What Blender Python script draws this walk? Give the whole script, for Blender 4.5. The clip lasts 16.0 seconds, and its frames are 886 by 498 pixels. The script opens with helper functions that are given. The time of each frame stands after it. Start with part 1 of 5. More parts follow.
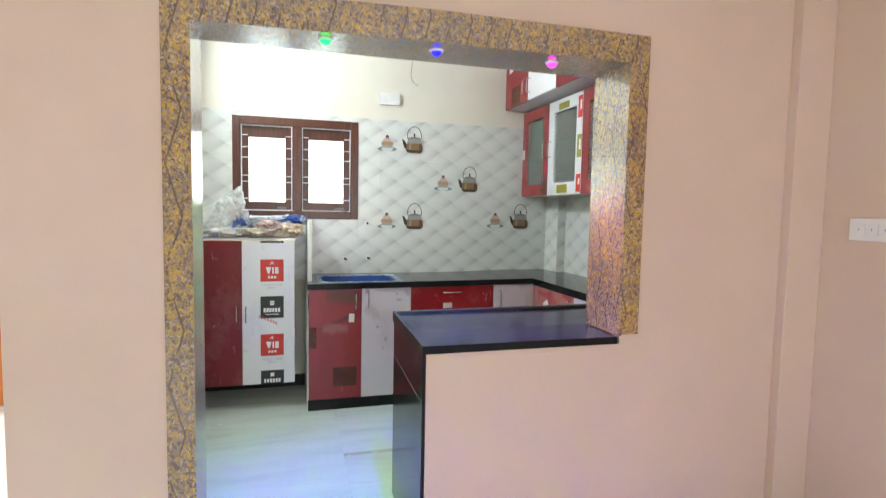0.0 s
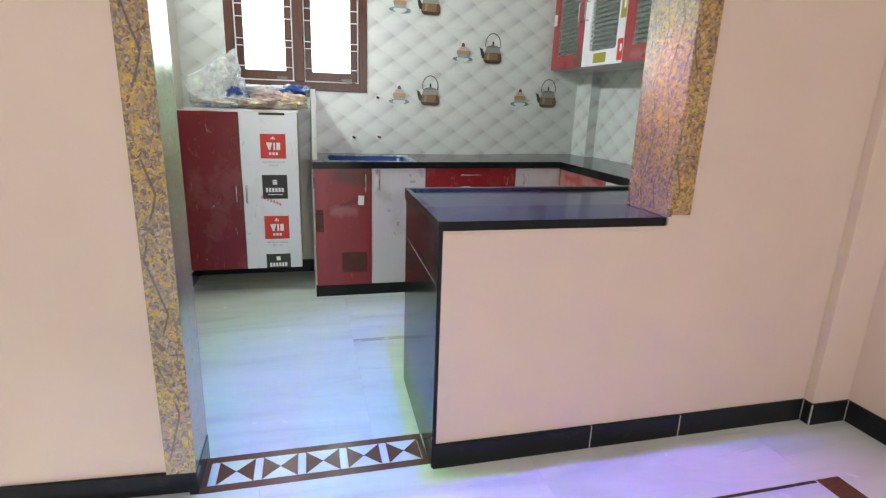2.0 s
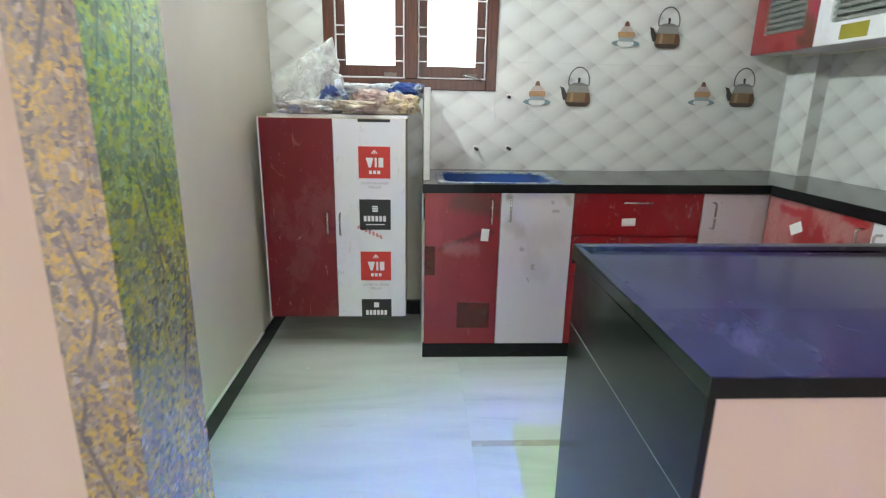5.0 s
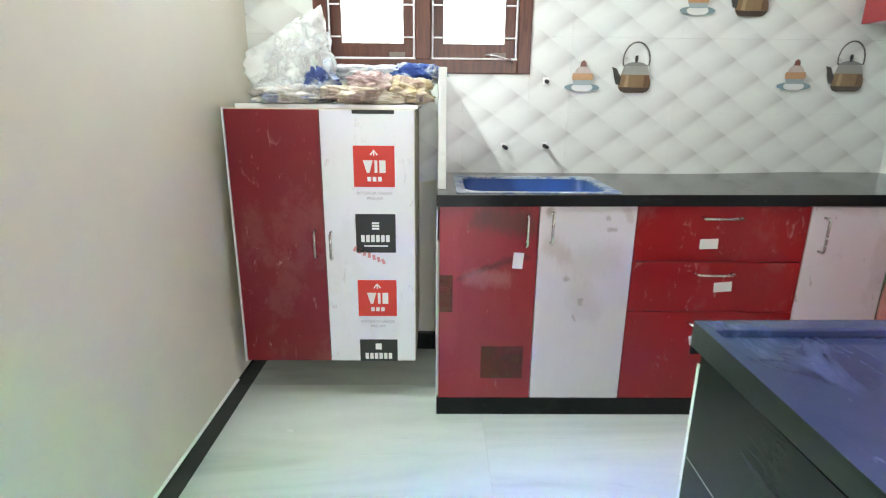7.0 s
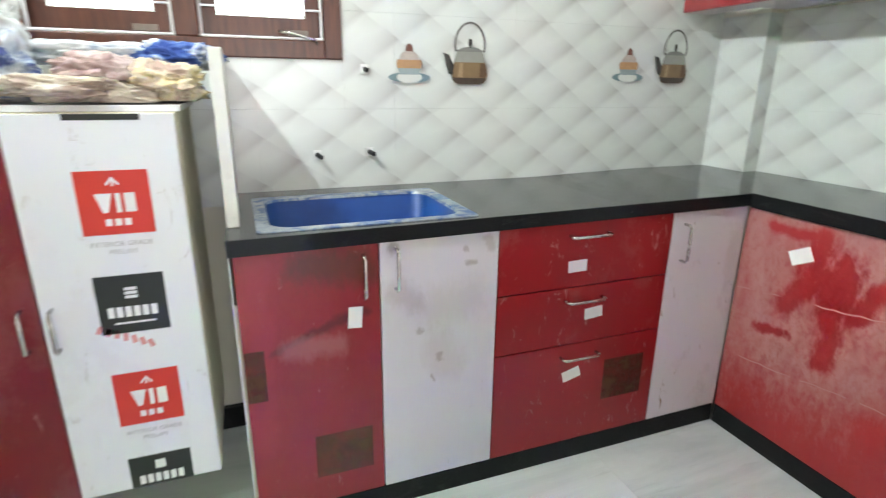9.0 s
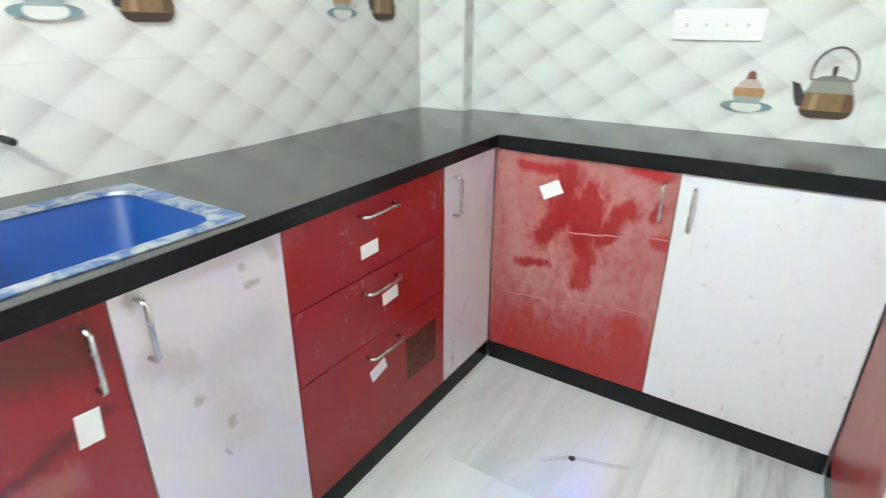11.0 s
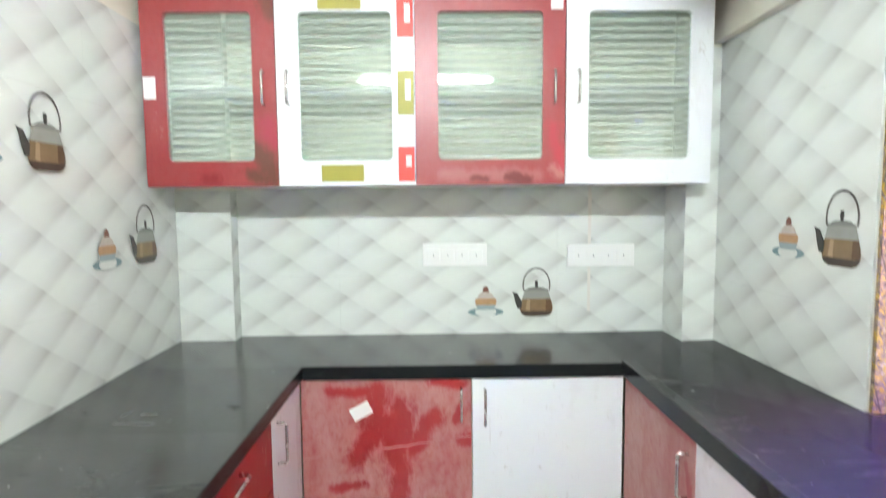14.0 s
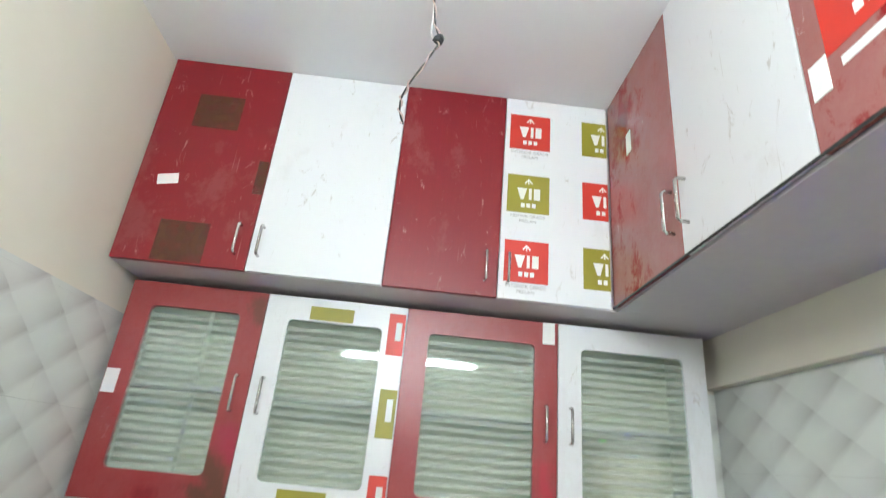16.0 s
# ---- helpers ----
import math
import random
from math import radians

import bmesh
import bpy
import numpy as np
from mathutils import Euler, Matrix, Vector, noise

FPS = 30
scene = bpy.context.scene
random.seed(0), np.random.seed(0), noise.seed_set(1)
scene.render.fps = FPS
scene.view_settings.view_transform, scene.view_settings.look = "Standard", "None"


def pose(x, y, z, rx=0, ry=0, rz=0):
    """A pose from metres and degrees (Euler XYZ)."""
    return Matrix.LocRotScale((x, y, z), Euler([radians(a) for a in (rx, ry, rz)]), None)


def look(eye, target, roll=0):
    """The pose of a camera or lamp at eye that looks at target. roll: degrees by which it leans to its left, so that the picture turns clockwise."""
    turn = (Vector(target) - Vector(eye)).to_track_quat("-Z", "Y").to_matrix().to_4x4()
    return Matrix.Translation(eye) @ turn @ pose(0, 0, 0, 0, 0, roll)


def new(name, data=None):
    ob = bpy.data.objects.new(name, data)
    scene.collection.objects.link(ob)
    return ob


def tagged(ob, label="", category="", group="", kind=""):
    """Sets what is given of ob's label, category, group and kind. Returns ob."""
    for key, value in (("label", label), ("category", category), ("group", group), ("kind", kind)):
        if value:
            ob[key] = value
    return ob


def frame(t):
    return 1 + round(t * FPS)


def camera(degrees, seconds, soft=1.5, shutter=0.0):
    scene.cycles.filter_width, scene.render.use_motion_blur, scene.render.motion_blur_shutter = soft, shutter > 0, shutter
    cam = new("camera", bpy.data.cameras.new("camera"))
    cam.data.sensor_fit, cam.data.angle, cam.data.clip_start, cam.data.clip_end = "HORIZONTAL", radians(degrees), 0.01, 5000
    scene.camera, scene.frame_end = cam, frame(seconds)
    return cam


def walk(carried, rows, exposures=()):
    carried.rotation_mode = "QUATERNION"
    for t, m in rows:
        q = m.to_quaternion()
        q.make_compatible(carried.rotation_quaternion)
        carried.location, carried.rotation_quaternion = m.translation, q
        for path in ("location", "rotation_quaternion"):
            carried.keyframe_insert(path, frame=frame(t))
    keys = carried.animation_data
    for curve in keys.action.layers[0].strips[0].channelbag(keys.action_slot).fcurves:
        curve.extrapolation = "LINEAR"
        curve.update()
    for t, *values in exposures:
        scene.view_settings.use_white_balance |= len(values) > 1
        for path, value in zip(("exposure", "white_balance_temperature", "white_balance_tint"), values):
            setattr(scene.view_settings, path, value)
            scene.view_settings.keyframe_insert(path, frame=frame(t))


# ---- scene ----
cam = camera(79.7, 16.0, 1.2, 0.5)
PATH = [
    (0, (0.118, 0.071, 1.337), (0.66, 1.991, 1.194), 1.1),
    (0.5, (0.143, 0.089, 1.303), (0.66, 2.004, 1.042), 1.3),
    (1, (0.157, 0.125, 1.251), (0.668, 2.017, 0.849), 1.9),
    (1.5, (0.174, 0.204, 1.217), (0.675, 2.076, 0.723), 2.1),
    (2, (0.177, 0.345, 1.202), (0.662, 2.213, 0.676), 2.0),
    (2.5, (0.176, 0.479, 1.197), (0.653, 2.346, 0.661), 1.9),
    (3, (0.168, 0.616, 1.197), (0.627, 2.484, 0.65), 1.9),
    (3.5, (0.177, 0.759, 1.188), (0.552, 2.646, 0.642), 1.2),
    (4, (0.17, 0.943, 1.198), (0.406, 2.852, 0.648), 0.4),
    (4.5, (0.188, 1.08, 1.204), (0.305, 3.0, 0.656), 0.5),
    (5, (0.175, 1.243, 1.195), (0.276, 3.169, 0.665), 1.1),
    (7.3, (0.216, 1.903, 1.161), (0.226, 3.824, 0.605), 0.9),
    (7.5, (0.249, 1.959, 1.173), (0.24, 3.874, 0.595), 1.7),
    (8, (0.261, 2.085, 1.175), (0.401, 3.993, 0.592), 3.0),
    (8.5, (0.273, 2.204, 1.164), (0.656, 4.082, 0.592), 3.0),
    (9, (0.254, 2.352, 1.185), (0.935, 4.139, 0.596), 0.6),
    (9.2, (0.256, 2.391, 1.185), (1.026, 4.136, 0.582), -0.4),
    (11.3, (0.237, 2.847, 1.188), (1.888, 3.653, 0.397), 0.8),
    (11.5, (0.22, 2.877, 1.195), (1.931, 3.54, 0.401), 0.8),
    (12, (0.155, 2.961, 1.207), (1.98, 3.195, 0.422), -1.0),
    (12.5, (0.099, 3.019, 1.221), (1.944, 2.958, 0.452), 0.3),
    (13, (0.064, 3.06, 1.251), (1.948, 2.908, 0.596), 0.4),
    (13.5, (0.059, 3.095, 1.294), (2.007, 2.985, 0.855), -0.2),
    (14, (0.059, 3.138, 1.392), (2.052, 3.108, 1.231), -0.5),
    (14.5, (0.065, 3.143, 1.487), (2.064, 3.141, 1.562), -0.1),
    (15, (0.079, 3.144, 1.566), (2.047, 3.149, 1.923), 0.9),
    (15.5, (0.111, 3.144, 1.614), (2.019, 3.134, 2.214), 2.5),
    (16, (0.152, 3.164, 1.641), (2.001, 3.101, 2.399), 5.5),
]
walk(cam, [(t, look(eye, target, roll)) for t, eye, target, roll in PATH], [(0, 0.1), (1.5, 0.05), (3, 0.0), (5, 0.05), (7.5, 0.68), (8.2, 0.66), (9, 0.65), (11.5, 0.98), (12.5, 0.97), (14, 0.9), (15, 0.38), (16, 0.15)])

# ---- world and lights ----
world = bpy.data.worlds.new("sky")
scene.world = world
world.use_nodes = True
_wn = world.node_tree.nodes
_sky = _wn.new("ShaderNodeTexSky")
_sky.sky_type, _sky.sun_disc = "NISHITA", False
_sky.sun_elevation, _sky.sun_rotation = radians(38), radians(-80)
_wn["Background"].inputs[1].default_value = 0.12
world.node_tree.links.new(_sky.outputs[0], _wn["Background"].inputs[0])


def lamp(name, kind, m, energy, colour, **more):
    data = bpy.data.lights.new(name, kind)
    data.energy, data.color = energy, colour
    if kind == "AREA":
        data.shape, data.size, data.size_y = "RECTANGLE", more["size"], more["size_y"]
    if kind == "SPOT":
        data.spot_size, data.spot_blend, data.shadow_soft_size = radians(more["cone"]), more["blend"], more["soft"]
    if kind == "SUN":
        data.angle = radians(0.6)
    ob = new(name, data)
    ob.matrix_world = m
    return ob


lamp("sun", "SUN", look((-6, 4.2, 4.2), (-1.2, 3.2, 0)), 4.0, (1.0, 0.95, 0.88))
lamp("tube_lamp", "AREA", look((-0.5, 3.2, 2.40), (0.9, 3.2, 2.3)), 30, (0.88, 0.995, 1.02), size=1.02, size_y=0.05)
lamp("window_daylight", "AREA", look((0.145, 4.30, 1.63), (0.145, 2.0, 1.1)), 7, (0.90, 0.96, 1.0), size=0.7, size_y=0.6)
# Added fill from an unseen west opening, brightens the living room.
lamp("veranda_daylight", "AREA", look((-2.55, -0.4, 1.25), (1.0, 0.6, 1.0)), 15, (0.98, 0.98, 1.0), size=2.4, size_y=2.2)
# Added fill behind the viewpoint, lifts the pink wall; no source known there.
lamp("porch_daylight", "AREA", look((0.85, -2.58, 1.2), (0.85, 1.8, 0.8)), 54, (0.99, 0.98, 0.98), size=1.9, size_y=2.2)
lamp("hall_daylight", "AREA", look((-2.5, 3.1, 1.35), (0, 3.1, 0.9)), 30, (1.0, 0.98, 0.95), size=2.0, size_y=1.4)
LEDS = [(0.22, (0.04, 1.0, 0.20), 35.0, 98, "green"), (0.60, (0.035, 0.03, 1.0), 128.0, 86, "blue"), (1.045, (1.0, 0.10, 0.85), 30.0, 72, "pink")]
for led_x, led_colour, led_power, led_cone, led_name in LEDS:
    lamp("led_lamp", "SPOT", look((led_x, 1.91, 1.8735), (led_x, 1.91, 0)), led_power, led_colour, cone=led_cone, blend=0.5, soft=0.012)

# ---- materials ----


class Nodes:
    """A short way to write node materials."""

    def __init__(self, name, rough=0.5, metal=0.0, spec=0.5):
        self.mat = bpy.data.materials.new(name)
        self.mat.use_nodes = True
        self.tree = self.mat.node_tree
        self.bsdf = self.tree.nodes["Principled BSDF"]
        self.put("Roughness", rough)
        self.put("Metallic", metal)
        self.put("Specular IOR Level", spec)
        self.geo = self.node("ShaderNodeNewGeometry")
        self.pos = self.geo.outputs["Position"]

    def node(self, kind):
        return self.tree.nodes.new(kind)

    def link(self, a, b):
        self.tree.links.new(a, b)

    def feed(self, socket, value):
        if isinstance(value, bpy.types.NodeSocket):
            self.link(value, socket)
        elif value is not None:
            socket.default_value = (*value, 1.0) if isinstance(value, tuple) and len(value) == 3 and socket.type == "RGBA" else value

    def put(self, name, value):
        self.feed(self.bsdf.inputs[name], value)

    def math(self, op, a, b=None, c=None, clamp=False):
        n = self.node("ShaderNodeMath")
        n.operation, n.use_clamp = op, clamp
        for socket, v in zip(n.inputs, (a, b, c)):
            self.feed(socket, v)
        return n.outputs[0]

    def xyz(self, v=None):
        n = self.node("ShaderNodeSeparateXYZ")
        self.link(v or self.pos, n.inputs[0])
        return n.outputs

    def moved(self, scale=(1, 1, 1), vary=0.0, turn=(0, 0, 0)):
        n = self.node("ShaderNodeMapping")
        self.link(self.pos, n.inputs[0])
        n.inputs["Scale"].default_value = scale
        n.inputs["Rotation"].default_value = turn
        if vary:
            info, times, comb = self.node("ShaderNodeObjectInfo"), self.node("ShaderNodeMath"), self.node("ShaderNodeCombineXYZ")
            times.operation = "MULTIPLY"
            times.inputs[1].default_value = vary
            self.link(info.outputs["Random"], times.inputs[0])
            for s in comb.inputs:
                self.link(times.outputs[0], s)
            self.link(comb.outputs[0], n.inputs["Location"])
        return n.outputs[0]

    def noise(self, scale, detail=4, rough=0.6, distort=0.0, at=None):
        n = self.node("ShaderNodeTexNoise")
        self.link(at or self.pos, n.inputs["Vector"])
        for k, v in (("Scale", scale), ("Detail", detail), ("Roughness", rough), ("Distortion", distort)):
            n.inputs[k].default_value = v
        return n.outputs["Fac"]

    def cells(self, scale, at=None, out="Color", feature="F1"):
        n = self.node("ShaderNodeTexVoronoi")
        n.feature = feature
        self.link(at or self.pos, n.inputs["Vector"])
        n.inputs["Scale"].default_value = scale
        return n.outputs[out]

    def ramp(self, fac, *stops):
        n = self.node("ShaderNodeValToRGB")
        self.link(fac, n.inputs[0])
        e = n.color_ramp.elements
        while len(e) < len(stops):
            e.new(0.5)
        for el, (p, c) in zip(e, stops):
            el.position, el.color = p, (*c, 1) if isinstance(c, tuple) else (c, c, c, 1)
        return n.outputs[0]

    def mix(self, fac, a, b, how="MIX"):
        n = self.node("ShaderNodeMix")
        n.data_type, n.blend_type = "RGBA", how
        self.feed(n.inputs[0], fac)
        self.feed(n.inputs[6], a)
        self.feed(n.inputs[7], b)
        return n.outputs[2]

    def bump(self, height, strength, distance=0.002):
        n = self.node("ShaderNodeBump")
        n.inputs["Strength"].default_value, n.inputs["Distance"].default_value = strength, distance
        self.link(height, n.inputs["Height"])
        self.link(n.outputs[0], self.bsdf.inputs["Normal"])


def paint(name, a, b, rough=0.6):
    m = Nodes(name, rough)
    m.put("Base Color", m.mix(m.ramp(m.noise(1.6, 5), (0.35, 0.0), (0.7, 1.0)), a, b))
    m.bump(m.math("ADD", m.noise(9, 3), m.math("MULTIPLY", m.noise(220, 2), 0.25)), 0.25, 0.003)
    return m.mat


def plain(name, colour, rough=0.5, metal=0.0, spread=0.12, scale=30):
    m = Nodes(name, rough, metal)
    low = tuple(c * (1 - spread) for c in colour)
    m.put("Base Color", m.mix(m.noise(scale, 4), low, colour))
    m.put("Roughness", m.math("MULTIPLY_ADD", m.noise(scale * 2, 3), 0.2, rough - 0.1, True))
    return m.mat


def laminate(name, a, b, dust, amount, strength, grain=0.5, fleck=0.4, rough=0.3):
    """Board film with faint upright grain and fine scuffs, under a film of dust that is wiped off in places.
    amount: share of dust left, strength: how thick it lies."""
    m = Nodes(name, 0.42)
    streak = m.noise(14, 5, 0.7, 0.0, m.moved((14, 14, 0.5), 9))
    base = m.mix(m.math("MULTIPLY", streak, grain), a, b)
    at = m.moved((1, 1, 0.55), 11)
    broad, ragged = m.noise(3.8, 4, 0.55, 0.5, at), m.noise(15, 7, 0.75, 0.25, m.moved((1, 1, 0.8), 5))
    film = m.math("ADD", m.math("MULTIPLY", broad, 0.66), m.math("MULTIPLY", ragged, 0.34))
    mask = m.ramp(film, (0.60 - 0.2 * amount, 0.0), (0.66 - 0.2 * amount, 1.0))
    mask = m.math("MULTIPLY", mask, m.math("MULTIPLY", m.math("MULTIPLY_ADD", ragged, 0.9, 0.45, True), strength))
    scuff = m.ramp(m.noise(26, 6, 0.75, 0.8, m.moved((1, 1, 0.45), 7)), (0.61, 0.0), (0.69, 1.0))
    scratch = m.ramp(m.noise(120, 2, 0.5, 0.0, m.moved((1, 1, 0.05), 3)), (0.74, 0.0), (0.78, 1.0))
    mask = m.math("MAXIMUM", mask, m.math("MULTIPLY", m.math("MAXIMUM", scuff, m.math("MULTIPLY", scratch, 0.5)), fleck))
    m.put("Base Color", m.mix(mask, base, dust))
    m.put("Roughness", m.math("MULTIPLY_ADD", mask, 0.4, rough))
    m.bump(streak, 0.12, 0.001)
    return m.mat


def soiled(name, a, b, dust, thick, axis, wiped=(), spots=(), lines=()):
    """Laminate under a film of building dust. axis: 0 or 1, the way the door runs; wiped: strokes (u0, z0, u1, z1, radius)
    where a hand took the dust off; spots: strokes with a colour and an amount, laid over all; lines: heights of dust lines."""
    m = Nodes(name, 0.42)
    xyz = m.xyz()
    jog = m.noise(16, 4, 0.6, 0.4, m.moved((1, 1, 0.6)))
    u = m.math("MULTIPLY_ADD", jog, 0.09, m.math("SUBTRACT", xyz[axis], 0.045))
    z = m.math("MULTIPLY_ADD", m.noise(11, 4, 0.6), 0.05, m.math("SUBTRACT", xyz[2], 0.025))
    ragged = m.math("MULTIPLY_ADD", m.noise(48, 7, 0.8, 0.4, m.moved((1, 1, 0.4))), 2.4, -1.2)

    def stroke(u0, z0, u1, z1, radius, edge):
        du, dz = u1 - u0, z1 - z0
        pu, pz = m.math("SUBTRACT", u, u0), m.math("SUBTRACT", z, z0)
        along = m.math("DIVIDE", m.math("ADD", m.math("MULTIPLY", pu, du), m.math("MULTIPLY", pz, dz)), du * du + dz * dz + 1e-9, None, True)
        qu, qz = m.math("SUBTRACT", pu, m.math("MULTIPLY", along, du)), m.math("SUBTRACT", pz, m.math("MULTIPLY", along, dz))
        far = m.math("SQRT", m.math("ADD", m.math("MULTIPLY", qu, qu), m.math("MULTIPLY", qz, qz)))
        rel = m.math("ADD", m.math("DIVIDE", far, radius), ragged)
        return m.math("DIVIDE", m.math("SUBTRACT", 1.0 + edge / 2, rel), edge, None, True)

    grain = m.noise(14, 5, 0.7, 0.0, m.moved((14, 14, 0.5), 9))
    colour = m.mix(m.math("MULTIPLY", grain, 0.5), a, b)
    cloud = m.noise(5, 6, 0.65, 0.6, m.moved((1, 1, 0.6), 3))
    sweep = m.noise(34, 4, 0.6, 0.3, m.moved((1, 1, 0.4), 5))
    film = m.math("MULTIPLY", m.math("ADD", m.ramp(cloud, (0.30, 0.45), (0.55, 0.95)), m.math("MULTIPLY_ADD", sweep, 0.5, -0.25)), thick, None, True)
    film = m.math("MULTIPLY", film, m.ramp(m.noise(48, 6, 0.75, 0.5, m.moved((1, 1, 0.7), 2)), (0.36, 0.62), (0.54, 1.0)))
    clean = None
    for w in wiped:
        c = stroke(*w, 0.8)
        clean = c if clean is None else m.math("MAXIMUM", clean, c)
    if clean is not None:
        film = m.math("MULTIPLY", film, m.math("MULTIPLY_ADD", clean, -0.88, 1.0))
    fleck = m.ramp(m.noise(30, 6, 0.75, 0.8, m.moved((1, 1, 0.5), 7)), (0.63, 0.0), (0.70, 0.4))
    film = m.math("MAXIMUM", film, fleck)
    for level in lines:
        waver = m.math("ADD", m.math("MULTIPLY_ADD", m.noise(4, 3), 0.05, xyz[2]), m.math("MULTIPLY", xyz[axis], 0.12))
        line = m.ramp(m.math("ABSOLUTE", m.math("SUBTRACT", waver, level)), (0.0010, 0.85), (0.0026, 0.0))
        film = m.math("MAXIMUM", film, m.math("MULTIPLY", line, m.ramp(m.noise(9, 2), (0.36, 0.0), (0.44, 1.0))))
    colour = m.mix(film, colour, dust)
    for (u0, z0, u1, z1, radius), tone, amount in spots:
        colour = m.mix(m.math("MULTIPLY", stroke(u0, z0, u1, z1, radius, 1.1), amount), colour, tone)
    m.put("Base Color", colour)
    m.put("Roughness", m.math("MULTIPLY_ADD", film, 0.4, 0.3))
    m.bump(grain, 0.12, 0.001)
    return m.mat


def marble(name, vary):
    m = Nodes(name, 0.2)
    at = m.moved((0.5, 3.0, 1), vary)
    soft = m.noise(1.3, 6, 0.62, 0.9, at)
    fine = m.noise(3.6, 8, 0.7, 1.2, m.moved((0.35, 4.2, 1), vary))
    base = m.ramp(soft, (0.30, (0.50, 0.53, 0.52)), (0.50, (0.65, 0.67, 0.65)), (0.75, (0.74, 0.75, 0.73)))
    veins = m.ramp(fine, (0.30, 0.62), (0.40, 1.0))
    m.put("Base Color", m.mix(0.55, base, veins, "MULTIPLY"))
    m.put("Roughness", m.math("MULTIPLY_ADD", m.noise(7, 4), 0.22, 0.12))
    return m.mat


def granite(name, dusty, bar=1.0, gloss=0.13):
    """Polished stone under a film of dust with smears, scratches and specks of paint; bar: the share of film kept on
    the breakfast bar, cut so that the blue light there looks deeper.
    """
    m = Nodes(name, 0.15, 0.0, gloss)
    base = m.mix(m.noise(380, 2), (0.004, 0.004, 0.005), (0.013, 0.014, 0.015))
    film = m.math("MULTIPLY_ADD", m.ramp(m.noise(2.2, 8, 0.72, 0.6), (0.3, 0.0), (0.8, 1.0)), 0.6, 0.4)
    smear = m.ramp(m.noise(9, 6, 0.7, 0.8, m.moved((1.0, 0.35, 1), 0, (0, 0, 0.6))), (0.50, 0.0), (0.68, 1.6))
    film = m.math("MULTIPLY", m.math("MAXIMUM", film, smear), dusty)
    scratch = m.ramp(m.noise(70, 3, 0.6, 0.0, m.moved((1, 0.06, 1), 0, (0, 0, 0.7))), (0.66, 0.0), (0.74, 0.22))
    specks = m.ramp(m.noise(46, 3, 0.5), (0.71, 0.0), (0.75, 0.6))
    film = m.math("MAXIMUM", film, m.math("MULTIPLY", m.math("MAXIMUM", scratch, specks), min(1.0, dusty * 4)))
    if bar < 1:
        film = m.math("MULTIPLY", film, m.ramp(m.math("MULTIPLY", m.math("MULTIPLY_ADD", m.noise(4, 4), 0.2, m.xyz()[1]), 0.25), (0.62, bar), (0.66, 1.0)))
    m.put("Base Color", m.mix(film, base, (0.30, 0.31, 0.29)))
    # gloss lowered along the bar to take pale reflections out of it
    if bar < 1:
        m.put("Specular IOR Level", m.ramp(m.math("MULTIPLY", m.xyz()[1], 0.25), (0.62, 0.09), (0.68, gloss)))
    m.put("Roughness", m.math("MULTIPLY_ADD", film, 0.45, 0.12))
    return m.mat


def printed_tile(name):
    """Glazed wall tile printed with soft pillows, two across and two up each tile; each darkens towards its right corner."""
    m = Nodes(name, 0.16)
    along = m.node("ShaderNodeVectorMath")
    along.operation = "CROSS_PRODUCT"
    along.inputs[0].default_value = (0, 0, 1)
    m.link(m.geo.outputs["True Normal"], along.inputs[1])
    dot = m.node("ShaderNodeVectorMath")
    dot.operation = "DOT_PRODUCT"
    m.link(along.outputs[0], dot.inputs[0])
    m.link(m.pos, dot.inputs[1])
    u = m.math("DIVIDE", dot.outputs["Value"], 0.225)
    v = m.math("DIVIDE", m.math("SUBTRACT", m.xyz()[2], 0.005), 0.155)
    wob = m.math("MULTIPLY_ADD", m.noise(9, 2), 0.09, -0.045)
    a = m.math("FRACT", m.math("ADD", m.math("ADD", u, v), wob))
    b = m.math("FRACT", m.math("SUBTRACT", m.math("SUBTRACT", u, v), wob))
    fold = m.math("MULTIPLY", m.ramp(b, (0.0, 0.22), (0.07, 0.0), (0.36, 0.0), (0.70, 0.55), (0.88, 1.0), (1.0, 0.26)), m.math("MULTIPLY_ADD", m.math("POWER", a, 1.3), 0.85, 0.12))
    top = m.math("MULTIPLY", m.ramp(a, (0.55, 0.0), (0.97, 0.34), (1.0, 0.1)), m.math("SUBTRACT", 1.0, b))
    hollow = m.math("MULTIPLY", m.ramp(a, (0.0, 0.22), (0.3, 0.0)), b)
    cloud = m.math("MULTIPLY_ADD", m.noise(3, 3), 0.3, 0.82)
    shade = m.math("MULTIPLY", m.math("ADD", m.math("MAXIMUM", fold, top), hollow), cloud)
    m.put("Base Color", m.ramp(shade, (0.0, (0.715, 0.735, 0.695)), (0.3, (0.63, 0.64, 0.61)), (0.9, (0.485, 0.48, 0.46))))
    m.put("Roughness", m.math("MULTIPLY_ADD", m.noise(5, 3), 0.12, 0.12))
    return m.mat


